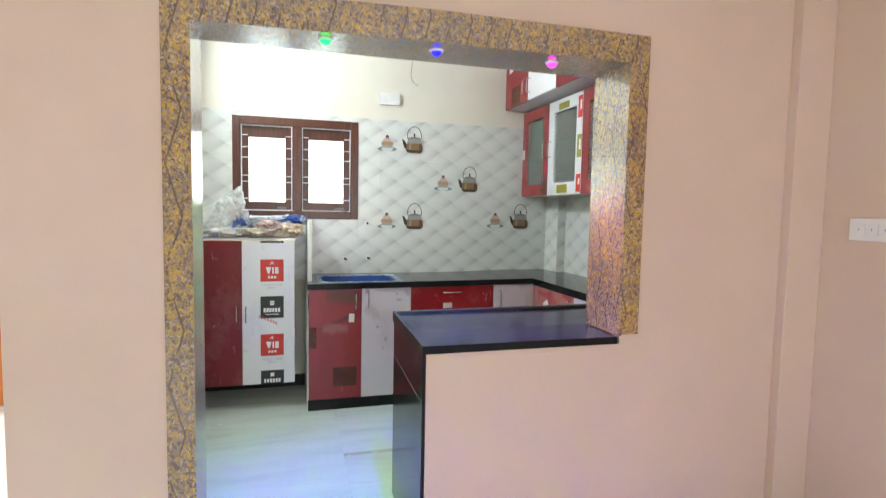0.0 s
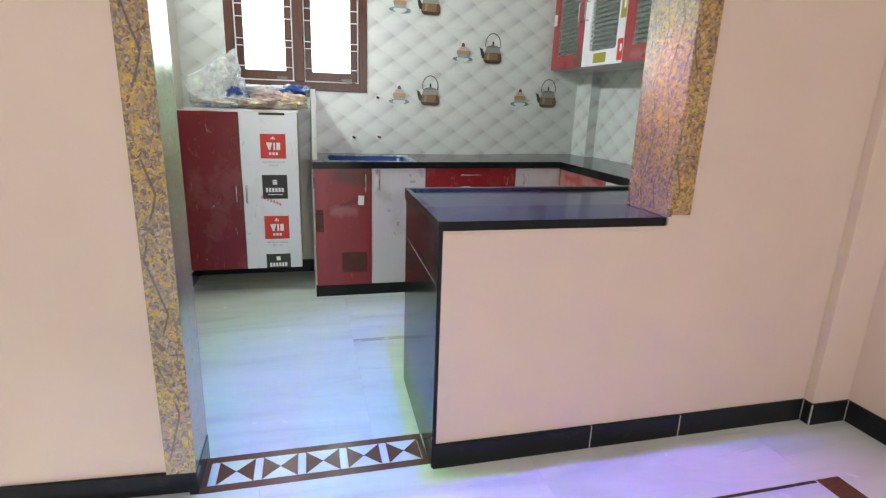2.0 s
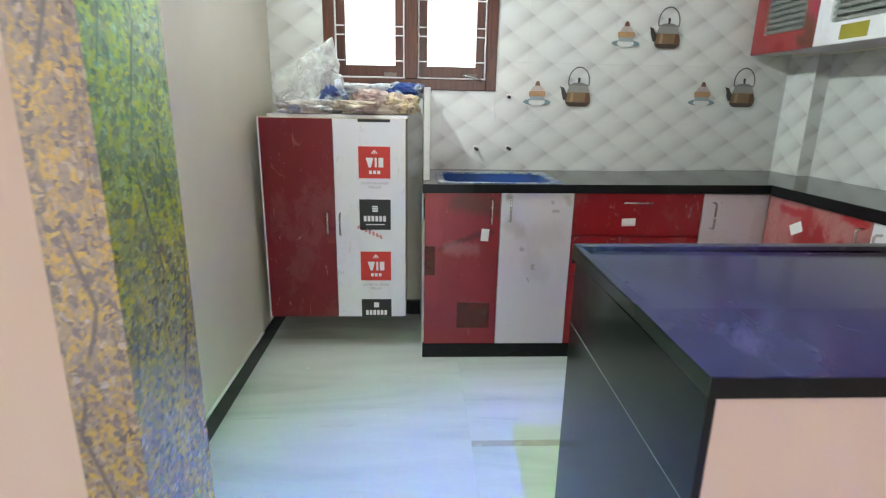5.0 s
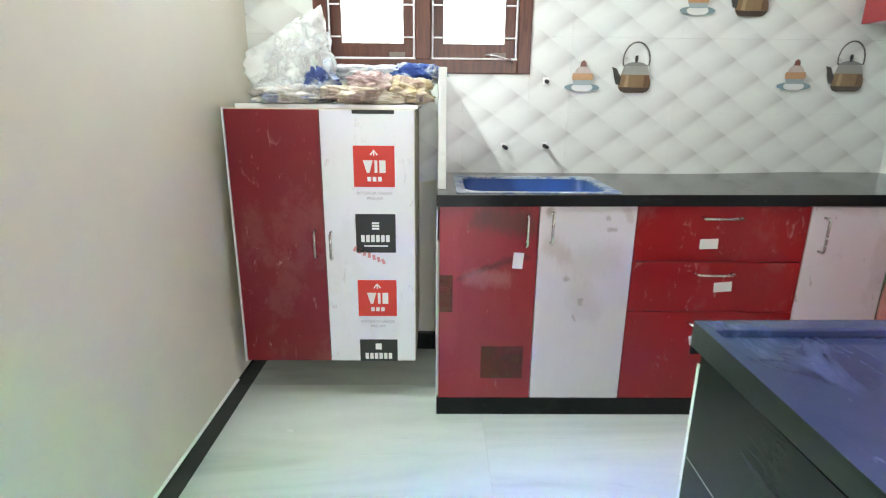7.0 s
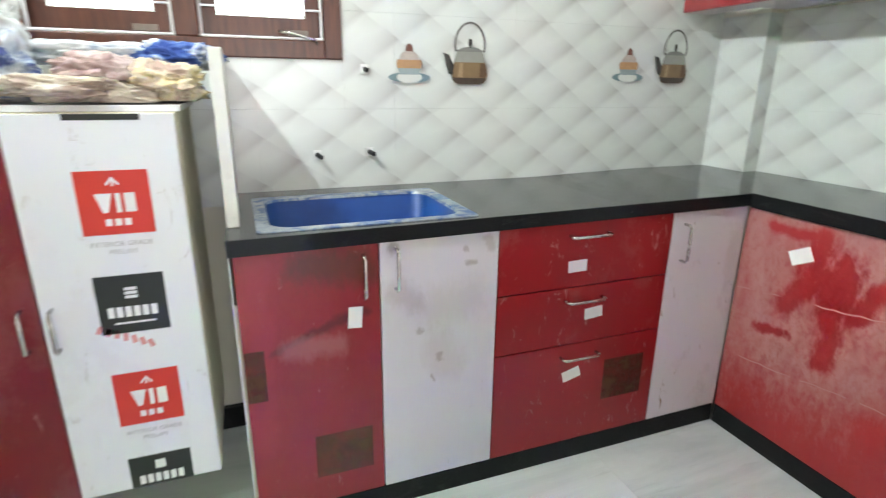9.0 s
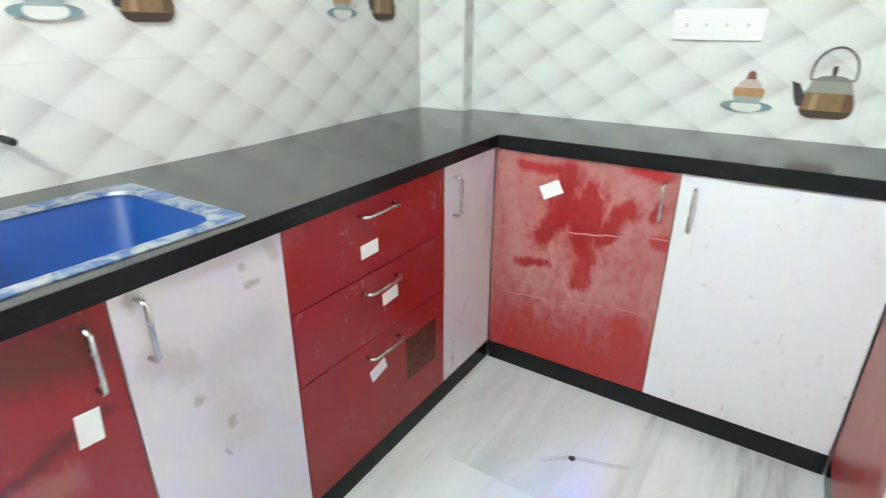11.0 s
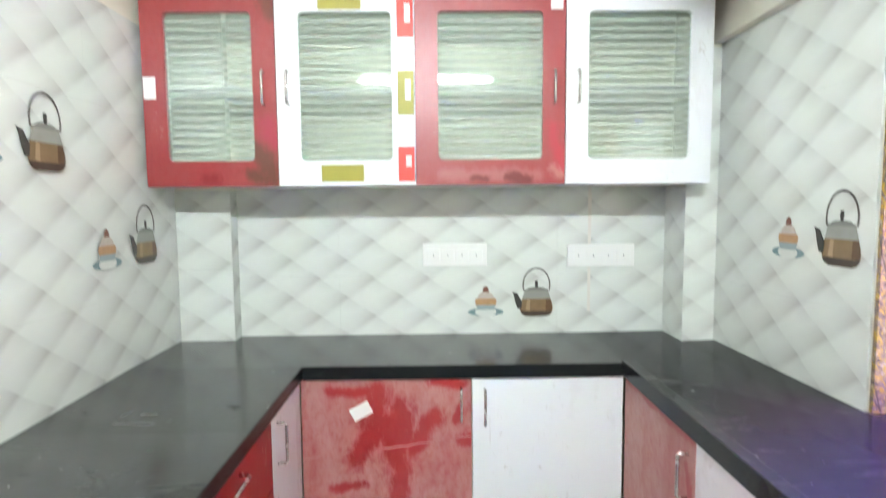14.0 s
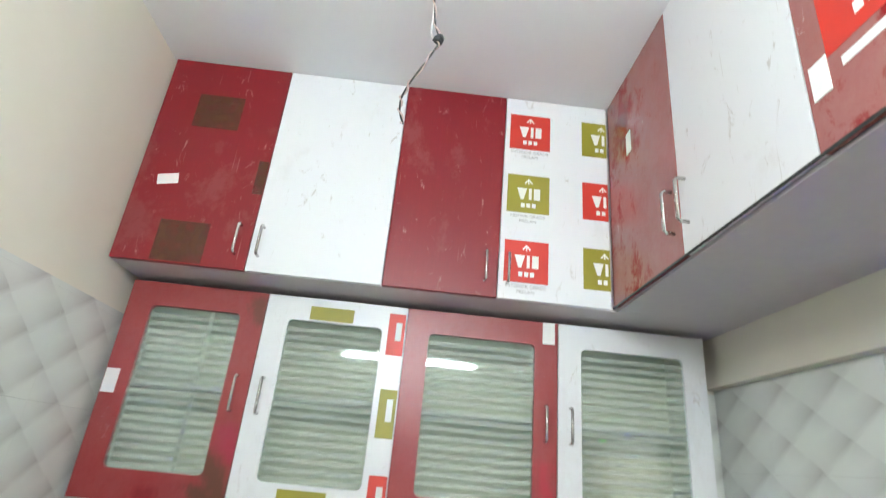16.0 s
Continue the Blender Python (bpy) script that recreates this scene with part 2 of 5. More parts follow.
def leaf_print(name):
    """Polished cladding printed like heaps of autumn leaves, with long dark twigs that zigzag upwards."""
    m = Nodes(name, 0.2)
    warp = m.node("ShaderNodeTexNoise")
    m.link(m.pos, warp.inputs["Vector"])
    warp.inputs["Scale"].default_value = 60
    bent = m.node("ShaderNodeVectorMath")
    bent.operation = "MULTIPLY_ADD"
    m.link(warp.outputs["Color"], bent.inputs[0])
    bent.inputs[1].default_value = (0.024, 0.024, 0.024)
    m.link(m.moved((1, 1, 0.8)), bent.inputs[2])
    r = m.xyz(m.cells(150, bent.outputs[0]))
    tone = m.ramp(r[0], (0.0, (0.10, 0.075, 0.07)), (0.18, (0.20, 0.15, 0.125)), (0.40, (0.31, 0.24, 0.19)), (0.62, (0.36, 0.26, 0.14)), (0.78, (0.52, 0.35, 0.05)), (0.90, (0.60, 0.40, 0.05)), (1.0, (0.48, 0.42, 0.38)))
    patch = m.ramp(m.noise(7, 4), (0.36, (0.74, 0.68, 0.70)), (0.64, (1.2, 1.06, 0.75)))
    tone = m.mix(0.85, tone, patch, "MULTIPLY")
    tone = m.mix(m.ramp(m.noise(170, 3), (0.45, 0.0), (0.72, 0.6)), tone, (0.11, 0.085, 0.08))
    x, y, z = m.xyz()
    saw = m.math("PINGPONG", m.math("ADD", z, m.math("MULTIPLY", m.noise(3, 2), 0.12)), 0.17)
    across = m.math("ADD", m.math("ADD", x, y), m.math("MULTIPLY", saw, 0.26))
    off = m.math("PINGPONG", m.math("MULTIPLY_ADD", m.noise(30, 3), 0.006, across), 0.036)
    twig = m.math("MULTIPLY", m.ramp(m.math("MULTIPLY", off, 100), (0.20, 1.0), (0.34, 0.0)), m.ramp(m.noise(6, 2), (0.42, 0.0), (0.50, 0.85)))
    m.put("Base Color", m.mix(twig, tone, (0.075, 0.052, 0.045)))
    m.put("Roughness", m.math("MULTIPLY_ADD", m.noise(90, 3), 0.25, 0.12))
    m.bump(r[1], 0.25, 0.001)
    m.put("Coat Weight", 1.0)
    m.put("Coat IOR", 1.85)
    m.put("Coat Roughness", 0.26)
    return m.mat


def timber(name, a, b, rough=0.3):
    m = Nodes(name, rough)
    g = m.noise(5, 6, 0.65, 1.0, m.moved((16, 16, 0.9), 5))
    m.put("Base Color", m.mix(m.ramp(g, (0.35, 0.0), (0.65, 1.0)), a, b))
    m.bump(g, 0.15, 0.001)
    return m.mat


def glow(name, colour, strength):
    m = Nodes(name)
    m.put("Base Color", colour)
    m.put("Emission Color", colour)
    m.put("Emission Strength", strength)
    return m.mat


def glass(name, tint=(0.9, 0.95, 0.92)):
    """Thin pane: clear, with a mirror gloss that grows towards grazing angles."""
    m = Nodes(name)
    clear, gloss, mix, rim = m.node("ShaderNodeBsdfTransparent"), m.node("ShaderNodeBsdfGlossy"), m.node("ShaderNodeMixShader"), m.node("ShaderNodeFresnel")
    m.feed(clear.inputs[0], tint)
    gloss.inputs["Roughness"].default_value = 0.03
    rim.inputs["IOR"].default_value = 1.6
    m.link(rim.outputs[0], mix.inputs[0])
    m.link(clear.outputs[0], mix.inputs[1])
    m.link(gloss.outputs[0], mix.inputs[2])
    m.link(mix.outputs[0], m.tree.nodes["Material Output"].inputs[0])
    return m.mat


PINK = paint("pink_wall_paint", (0.64, 0.495, 0.395), (0.69, 0.535, 0.43))
CREAM = paint("cream_wall_paint", (0.70, 0.66, 0.56), (0.76, 0.72, 0.62))
WHITE = paint("white_ceiling_paint", (0.78, 0.78, 0.79), (0.82, 0.82, 0.82), 0.7)
MARBLE = marble("white_marble", 13)
GRANITE = granite("black_granite", 0.03)
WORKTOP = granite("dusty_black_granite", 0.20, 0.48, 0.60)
TILE = printed_tile("printed_wall_tile")
GROUT = plain("tile_grout", (0.62, 0.62, 0.58), 0.8)
LEAF = leaf_print("leaf_print_cladding")
RED_TALL = laminate("maroon_laminate", (0.145, 0.005, 0.010), (0.205, 0.009, 0.015), (0.50, 0.34, 0.30), 0.22, 0.08, 0.7, 0.7)
RED = laminate("red_laminate", (0.19, 0.006, 0.012), (0.26, 0.011, 0.019), (0.50, 0.34, 0.30), 0.25, 0.10, 0.7, 0.6)
RED_SCUFFED = laminate("scuffed_red_laminate", (0.255, 0.003, 0.006), (0.32, 0.006, 0.010), (0.52, 0.33, 0.29), 0.20, 0.10, 0.6, 0.6)
# its thick pale film is part dust, part painted reflection of the white doors
RED_GLOSS = laminate("glossy_red_laminate", (0.25, 0.010, 0.014), (0.31, 0.016, 0.020), (0.46, 0.31, 0.28), 0.9, 0.42, 0.3, 0.5, 0.10)
DUST, PALE_DUST = (0.47, 0.295, 0.265), (0.50, 0.385, 0.345)
RED_END = soiled("hand_wiped_red_laminate", (0.31, 0.004, 0.008), (0.37, 0.008, 0.012), DUST, 0.64, 1, [
    (3.336, 0.767, 3.345, 0.66, 0.044), (3.345, 0.66, 3.41, 0.53, 0.036), (3.257, 0.719, 3.27, 0.41, 0.038),
    (3.147, 0.68, 3.215, 0.575, 0.034), (3.49, 0.767, 3.37, 0.773, 0.018), (3.488, 0.435, 3.40, 0.44, 0.016),
    (3.054, 0.599, 3.04, 0.60, 0.024), (3.152, 0.804, 3.05, 0.794, 0.016), (3.31, 0.66, 3.28, 0.56, 0.040),
    (3.06, 0.70, 3.075, 0.68, 0.018), (3.42, 0.010, 3.10, 0.010, 0.26), (3.10, 0.26, 3.07, 0.14, 0.07)], (), (0.745, 0.995))
RED_CORNER = soiled("half_wiped_red_laminate", (0.27, 0.006, 0.011), (0.33, 0.012, 0.018), DUST, 0.82, 0, [
    (1.75, 0.04, 1.36, 0.04, 0.24), (1.62, 0.24, 1.50, 0.30, 0.06), (1.35, 0.73, 1.34, 0.50, 0.014), (1.78, 0.805, 1.33, 0.805, 0.014), (1.42, 0.40, 1.36, 0.30, 0.035)])
RED_COUNTER = soiled("finger_marked_red_laminate", (0.26, 0.008, 0.012), (0.32, 0.014, 0.02), PALE_DUST, 0.97, 0, [
    (0.951, 0.771, 0.93, 0.74, 0.020), (0.909, 0.742, 0.915, 0.68, 0.014), (0.88, 0.72, 0.86, 0.70, 0.012), (0.839, 0.707, 0.835, 0.69, 0.015),
    (0.786, 0.679, 0.80, 0.66, 0.010), (0.767, 0.66, 0.79, 0.62, 0.011), (0.815, 0.603, 0.818, 0.60, 0.020), (0.92, 0.66, 0.95, 0.60, 0.012),
    (0.884, 0.53, 0.90, 0.47, 0.030), (0.91, 0.43, 0.945, 0.28, 0.050), (0.712, 0.61, 0.71, 0.58, 0.026), (0.622, 0.735, 0.64, 0.70, 0.024),
    (0.628, 0.642, 0.66, 0.62, 0.024), (0.66, 0.60, 0.62, 0.55, 0.020), (0.95, 0.812, 0.60, 0.812, 0.014), (0.90, 0.10, 0.65, 0.10, 0.11)])
RED_SINK = soiled("stained_red_laminate", (0.225, 0.004, 0.009), (0.29, 0.007, 0.014), DUST, 0.04, 0, (), [
    ((0.38, 0.765, 0.51, 0.755, 0.045), (0.075, 0.028, 0.016), 0.75), ((0.50, 0.625, 0.37, 0.580, 0.013), (0.10, 0.008, 0.010), 0.8),
    ((0.37, 0.575, 0.28, 0.545, 0.010), (0.10, 0.008, 0.010), 0.7), ((0.335, 0.548, 0.44, 0.545, 0.028), (0.42, 0.20, 0.18), 0.38),
    ((0.25, 0.76, 0.24, 0.30, 0.035), (0.33, 0.03, 0.04), 0.5)])
GRIME = (0.10, 0.035, 0.018)
SMUDGE, MUD = (0.44, 0.37, 0.34), (0.24, 0.17, 0.13)
WHITE_SINK = soiled("smudged_white_sink_door", (0.68, 0.63, 0.66), (0.73, 0.69, 0.71), SMUDGE, 0.06, 0, (), [
    ((0.61, 0.67, 0.65, 0.63, 0.032), SMUDGE, 0.5), ((0.70, 0.60, 0.81, 0.63, 0.055), SMUDGE, 0.28), ((0.72, 0.50, 0.76, 0.43, 0.045), SMUDGE, 0.28),
    ((0.795, 0.735, 0.825, 0.733, 0.008), MUD, 0.5), ((0.79, 0.775, 0.80, 0.774, 0.006), MUD, 0.45), ((0.595, 0.80, 0.60, 0.79, 0.012), MUD, 0.6),
    ((0.862, 0.80, 0.866, 0.76, 0.010), SMUDGE, 0.5), ((0.655, 0.545, 0.658, 0.543, 0.007), MUD, 0.5), ((0.735, 0.47, 0.735, 0.455, 0.007), MUD, 0.5), ((0.715, 0.40, 0.717, 0.385, 0.006), SMUDGE, 0.9)])
RED_GLAZED = soiled("grimy_red_door_frame", (0.25, 0.006, 0.011), (0.31, 0.011, 0.017), DUST, 0.14, 1, (), [
    ((3.735, 1.585, 3.70, 1.50, 0.036), GRIME, 0.9), ((3.775, 1.51, 3.74, 1.495, 0.022), GRIME, 0.9), ((3.71, 2.09, 3.69, 2.05, 0.03), GRIME, 0.7),
    ((3.93, 1.488, 3.90, 1.485, 0.018), (0.20, 0.004, 0.008), 0.9), ((3.715, 1.68, 3.70, 1.63, 0.03), (0.34, 0.02, 0.05), 0.8),
    ((3.10, 1.50, 2.78, 1.495, 0.022), (0.40, 0.15, 0.14), 0.6), ((2.99, 1.488, 2.96, 1.482, 0.014), (0.13, 0.004, 0.006), 0.9),
    ((2.88, 1.492, 2.80, 1.482, 0.016), (0.13, 0.004, 0.006), 0.9), ((2.72, 1.66, 2.70, 1.52, 0.022), (0.40, 0.02, 0.04), 0.8), ((2.73, 1.52, 2.70, 1.50, 0.016), (0.42, 0.17, 0.15), 0.8)])
WHITE_BOARD = laminate("white_laminate", (0.74, 0.74, 0.76), (0.78, 0.78, 0.80), (0.36, 0.29, 0.24), 0.15, 0.10, 0.3, 0.5)
PALE_BOARD = laminate("smudged_white_laminate", (0.68, 0.63, 0.66), (0.73, 0.69, 0.71), (0.30, 0.19, 0.14), 0.32, 0.2, 0.3, 0.95)
CARCASS = plain("cream_board", (0.80, 0.75, 0.58), 0.5)
UNDER = plain("grey_white_board", (0.62, 0.565, 0.575), 0.5)
STEEL = plain("brushed_steel", (0.62, 0.61, 0.59), 0.25, 1.0)
FRAME_WOOD = timber("varnished_dark_wood", (0.055, 0.016, 0.009), (0.12, 0.036, 0.018))
DOOR_WOOD = timber("orange_varnished_teak", (0.42, 0.12, 0.015), (0.62, 0.20, 0.03))
WORN_IRON = plain("worn_iron", (0.26, 0.21, 0.18), 0.5, 0.6, 0.4, 60)
BAR_PAINT = plain("white_enamel", (0.80, 0.80, 0.80), 0.35)
PLASTIC = plain("white_switch_plastic", (0.82, 0.81, 0.79), 0.35, 0.0, 0.05)
PAPER = plain("white_paper", (0.82, 0.81, 0.80), 0.7, 0.0, 0.06)
STICK_RED = plain("red_sticker", (0.62, 0.035, 0.02), 0.45)
STICK_BLACK = plain("black_sticker", (0.016, 0.017, 0.013), 0.45)
STICK_OLIVE = plain("olive_sticker", (0.30, 0.26, 0.02), 0.45)
_ghost = Nodes("brown_sticker_mark", 0.5)
_ghost.put("Base Color", _ghost.mix(_ghost.noise(40, 4), (0.075, 0.028, 0.012), (0.13, 0.042, 0.017)))
_ghost.put("Alpha", _ghost.ramp(_ghost.noise(26, 5, 0.7), (0.30, 0.40), (0.55, 0.80)))
GHOST = _ghost.mat
INK = plain("grey_ink", (0.42, 0.40, 0.40), 0.6)
RED_INK = plain("red_ink", (0.66, 0.28, 0.28), 0.6)
BROWN_STONE = plain("brown_granite", (0.13, 0.035, 0.022), 0.22, 0.0, 0.5, 120)
DARK_STONE = plain("dark_stone_strip", (0.035, 0.02, 0.018), 0.25)
WHITE_STONE = plain("white_marble_inlay", (0.72, 0.73, 0.72), 0.2)
BLUE_FILM = plain("blue_protective_film", (0.008, 0.075, 0.32), 0.4, 0.0, 0.35, 14)
COPPER = plain("printed_copper", (0.28, 0.18, 0.095), 0.2, 0.0, 0.4, 30)
GOLD = plain("printed_gold", (0.42, 0.28, 0.16), 0.2, 0.0, 0.3, 40)
BRONZE = plain("printed_bronze", (0.16, 0.09, 0.05), 0.2, 0.0, 0.4, 30)
PEWTER = plain("printed_pewter", (0.25, 0.245, 0.225), 0.2, 0.0, 0.3, 20)
GLAZE = plain("printed_clear_glass", (0.33, 0.33, 0.295), 0.2, 0.0, 0.25, 30)
IRON = plain("printed_iron", (0.16, 0.145, 0.13), 0.2, 0.0, 0.5, 40)
UMBER = plain("printed_umber", (0.085, 0.06, 0.045), 0.2, 0.0, 0.4, 30)
DARK_PRINT = plain("printed_dark_grey", (0.055, 0.05, 0.045), 0.2)
PEACH = plain("printed_peach", (0.56, 0.33, 0.17), 0.2, 0.0, 0.4, 60)
ICING = plain("printed_icing", (0.62, 0.53, 0.46), 0.2, 0.0, 0.35, 70)
CUP = plain("printed_cup", (0.33, 0.39, 0.40), 0.2)
CHINA = plain("printed_white_china", (0.70, 0.715, 0.68), 0.2)
TEAL = plain("printed_teal", (0.20, 0.29, 0.31), 0.2)
BLACK = plain("black_rubber", (0.02, 0.02, 0.02), 0.6)
WIRE_RED = plain("red_wire", (0.55, 0.42, 0.38), 0.5)
GLASS = glass("clear_glass")
_etch = Nodes("etched_glass_stripe", 0.6)
_etch.put("Base Color", (0.60, 0.66, 0.58))
_etch.put("Alpha", 0.24)
ETCH = _etch.mat
# pale haze put behind the panes in place of a brightly lit interior
_haze = Nodes("pane_haze", 0.5)
_haze.put("Base Color", (0.40, 0.44, 0.38))
_haze.put("Alpha", 0.22)
HAZE = _haze.mat
TUBE = glow("lit_tube", (0.88, 1.0, 0.99), 42.0)
DAYLIGHT = glow("bright_daylight", (0.97, 0.98, 1.0), 3.2)

# ---- helpers for meshes ----
BASE = {}


def rect(bm, x0, x1, y0, y1, z0, z1):
    lo, hi = (min(x0, x1), min(y0, y1), min(z0, z1)), (max(x0, x1), max(y0, y1), max(z0, z1))
    vs = [bm.verts.new((hi[0] if i & 1 else lo[0], hi[1] if i & 2 else lo[1], hi[2] if i & 4 else lo[2])) for i in range(8)]
    for f in ((0, 2, 3, 1), (4, 5, 7, 6), (0, 1, 5, 4), (2, 6, 7, 3), (0, 4, 6, 2), (1, 3, 7, 5)):
        bm.faces.new([vs[i] for i in f])


def box(x0, x1, y0, y1, z0, z1, bevel=0.0):
    bm = bmesh.new()
    rect(bm, x0, x1, y0, y1, z0, z1)
    if bevel:
        bmesh.ops.bevel(bm, geom=bm.edges[:], offset=bevel, segments=2, affect="EDGES", profile=0.6)
    return bm


def cells(us, vs, filled, w0, w1, place):
    """A plate with holes: the filled cells of a grid, made thick from w0 to w1; place maps (u, v, w) to the world."""
    bm, made = bmesh.new(), {}

    def vert(i, j, k):
        if (i, j, k) not in made:
            made[i, j, k] = bm.verts.new(place(us[i], vs[j], (w0, w1)[k]))
        return made[i, j, k]

    for i, j in filled:
        for k in (0, 1):
            bm.faces.new([vert(i, j, k), vert(i + 1, j, k), vert(i + 1, j + 1, k), vert(i, j + 1, k)])
        for di, dj, a, b in ((-1, 0, (0, 0), (0, 1)), (1, 0, (1, 0), (1, 1)), (0, -1, (0, 0), (1, 0)), (0, 1, (0, 1), (1, 1))):
            if (i + di, j + dj) not in filled:
                bm.faces.new([vert(i + a[0], j + a[1], 0), vert(i + b[0], j + b[1], 0), vert(i + b[0], j + b[1], 1), vert(i + a[0], j + a[1], 1)])
    bmesh.ops.recalc_face_normals(bm, faces=bm.faces[:])
    return bm


def tube(points, radius, sides=8):
    bm, rings = bmesh.new(), []
    pts = [Vector(p) for p in points]
    for i, p in enumerate(pts):
        along = (pts[min(i + 1, len(pts) - 1)] - pts[max(i - 1, 0)]).normalized()
        side = along.cross(Vector((0.31, 0.83, 0.46))).normalized()
        up = along.cross(side)
        rings.append([bm.verts.new(p + radius * (math.cos(a) * side + math.sin(a) * up)) for a in (2 * math.pi * k / sides for k in range(sides))])
    for r, s in zip(rings, rings[1:]):
        for k in range(sides):
            bm.faces.new((r[k], r[(k + 1) % sides], s[(k + 1) % sides], s[k]))
    bm.faces.new(rings[0][::-1])
    bm.faces.new(rings[-1])
    bmesh.ops.recalc_face_normals(bm, faces=bm.faces[:])
    return bm


def mesh_of(name, bm, materials):
    me = bpy.data.meshes.new(name)
    bm.to_mesh(me)
    bm.free()
    for m in materials if isinstance(materials, (list, tuple)) else [materials]:
        me.materials.append(m)
    return me


def smooth(ob):
    for p in ob.data.polygons:
        p.use_smooth = True
    return ob


def thing(name, base, label, category, group="", kind=""):
    ob = new(name)
    ob.location = base
    ob.empty_display_size = 0.05
    BASE[ob.name] = Vector(base)
    return tagged(ob, label, category, group, kind)


def part(name, bm, material, parent, label=""):
    o = BASE[parent.name]
    bmesh.ops.translate(bm, verts=bm.verts[:], vec=-o)
    ob = new(name, mesh_of(name, bm, material))
    ob.parent = parent
    BASE[ob.name] = o
    return tagged(ob, label)


def structure(name, bm, material, label, category):
    ob = new(name, mesh_of(name, bm, material))
    BASE[ob.name] = Vector((0, 0, 0))
    return tagged(ob, label, category, "", "structure")


class Front:
    """A vertical plane: u along it, z up, w out of it towards the room."""

    def __init__(self, way, at):
        self.way, self.at = way, at

    def place(self, u, z, w):
        return {"S": (u, self.at - w, z), "N": (u, self.at + w, z), "W": (self.at - w, u, z), "E": (self.at + w, u, z)}[self.way]

    def box(self, u0, u1, z0, z1, w0, w1, bevel=0.0):
        a, b = self.place(u0, z0, w0), self.place(u1, z1, w1)
        return box(a[0], b[0], a[1], b[1], a[2], b[2], bevel)

    def plate(self, pts, w0=0.0, w1=0.0008):
        """A thin flat shape from an outline of (u, z)."""
        bm = bmesh.new()
        top = [bm.verts.new(self.place(u, z, w1)) for u, z in pts]
        low = [bm.verts.new(self.place(u, z, w0)) for u, z in pts]
        bm.faces.new(top)
        for i in range(len(pts)):
            j = (i + 1) % len(pts)
            bm.faces.new((top[i], top[j], low[j], low[i]))
        bmesh.ops.recalc_face_normals(bm, faces=bm.faces[:])
        return bm


def join(*bms):
    out = bmesh.new()
    for n, bm in enumerate(bms):
        made = {v: out.verts.new(v.co) for v in bm.verts}
        for f in bm.faces:
            g = out.faces.new([made[v] for v in f.verts])
            g.material_index = n
        bm.free()
    return out


def merge(*bms):
    out = join(*bms)
    for f in out.faces:
        f.material_index = 0
    return out


def tilt_rect(u, z, wide, high, degrees):
    c, s = math.cos(radians(degrees)), math.sin(radians(degrees))
    return [(u + c * a - s * b, z + s * a + c * b) for a, b in ((-wide / 2, -high / 2), (wide / 2, -high / 2), (wide / 2, high / 2), (-wide / 2, high / 2))]


# ---- structure ----
CEIL = 2.95
TOP = 0.848
NORTH, EAST, SOUTH, WEST = Front("S", 4.157), Front("W", 2.237), Front("N", 2.06), Front("E", -0.59)

# kitchen floor and living floor are beds of mortar with slabs laid on them
floor_kitchen = structure("floor_kitchen", box(-0.6, 2.25, 2.03, 4.17, -0.12, -0.02), GROUT, "white grey-veined polished marble slab floor", "floor")
floor_living = structure("floor_living", box(-2.7, 2.4, -2.6, 1.852, -0.12, -0.02), GROUT, "white marble floor with brown stone inlay lines", "floor")
floor_living.location.z = 0.020
floor_hall = structure("floor_hall", box(-2.7, -0.60, 1.8525, 4.5, -0.12, 0.0), MARBLE, "sunlit white marble hall floor", "floor")
threshold = structure("threshold", box(-0.6, 2.3, 1.852, 2.03, -0.12, -0.006), WHITE_STONE, "brown and white stone inlay threshold band", "threshold")
threshold.location.z = 0.018
ground = structure("ground", box(-40, -2.7, -30, 40, -0.14, -0.1), plain("pale_ground", (0.35, 0.33, 0.30), 0.8), "pale open ground outside", "ground")



def slant(bm):
    """West of the breakfast counter the opening wall runs slightly off square."""
    for v in bm.verts:
        if v.co.y < 1.95 and v.co.x < 0.55:
            v.co.y += 0.062 * (0.55 - v.co.x)
    return bm


# wall between kitchen and living room, with the framed opening
us, vs = [-0.715, -0.195, 0.562, 1.33, 2.5], [0.0, 0.8395, 1.905, CEIL]
solid = {(0, 0), (0, 1), (0, 2), (1, 2), (2, 0), (2, 2), (3, 0), (3, 1), (3, 2)}
wall_opening = structure("wall_opening", slant(cells(us, vs, solid, 1.832, 2.052, lambda u, v, w: (u, w, v))), PINK, "smooth pink wall with a wide framed kitchen opening", "wall")
skin = cells([-0.59, -0.2, 1.335, 2.24], [0.0, 1.91, CEIL], {(0, 0), (0, 1), (1, 1), (2, 1), (2, 0)}, 2.053, 2.058, lambda u, v, w: (u, w, v))
wall_south = structure("wall_south", skin, CREAM, "cream plaster inside face of the opening wall", "wall")
us, vs = [-2.7, -0.272, 0.557, 2.5], [0.0, 1.285, 1.965, CEIL]
wall_north = structure("wall_north", cells(us, vs, {(i, j) for i in range(3) for j in range(3)} - {(1, 1)}, 4.165, 4.40, lambda u, v, w: (u, w, v)), CREAM, "cream kitchen wall with tiled lower part", "wall")
wall_east = structure("wall_east", box(2.245, 2.5, 2.059, 4.165, 0, CEIL), CREAM, "kitchen end wall behind the wall cabinets", "wall")
wall_west = structure("wall_west", box(-0.715, -0.578, 2.053, 4.165, 0, CEIL), CREAM, "plain cream kitchen side wall", "wall")
wall_living_east = structure("wall_living_east", box(2.263, 2.5, -2.6, 1.832, 0, CEIL), PINK, "pink living room side wall", "wall")
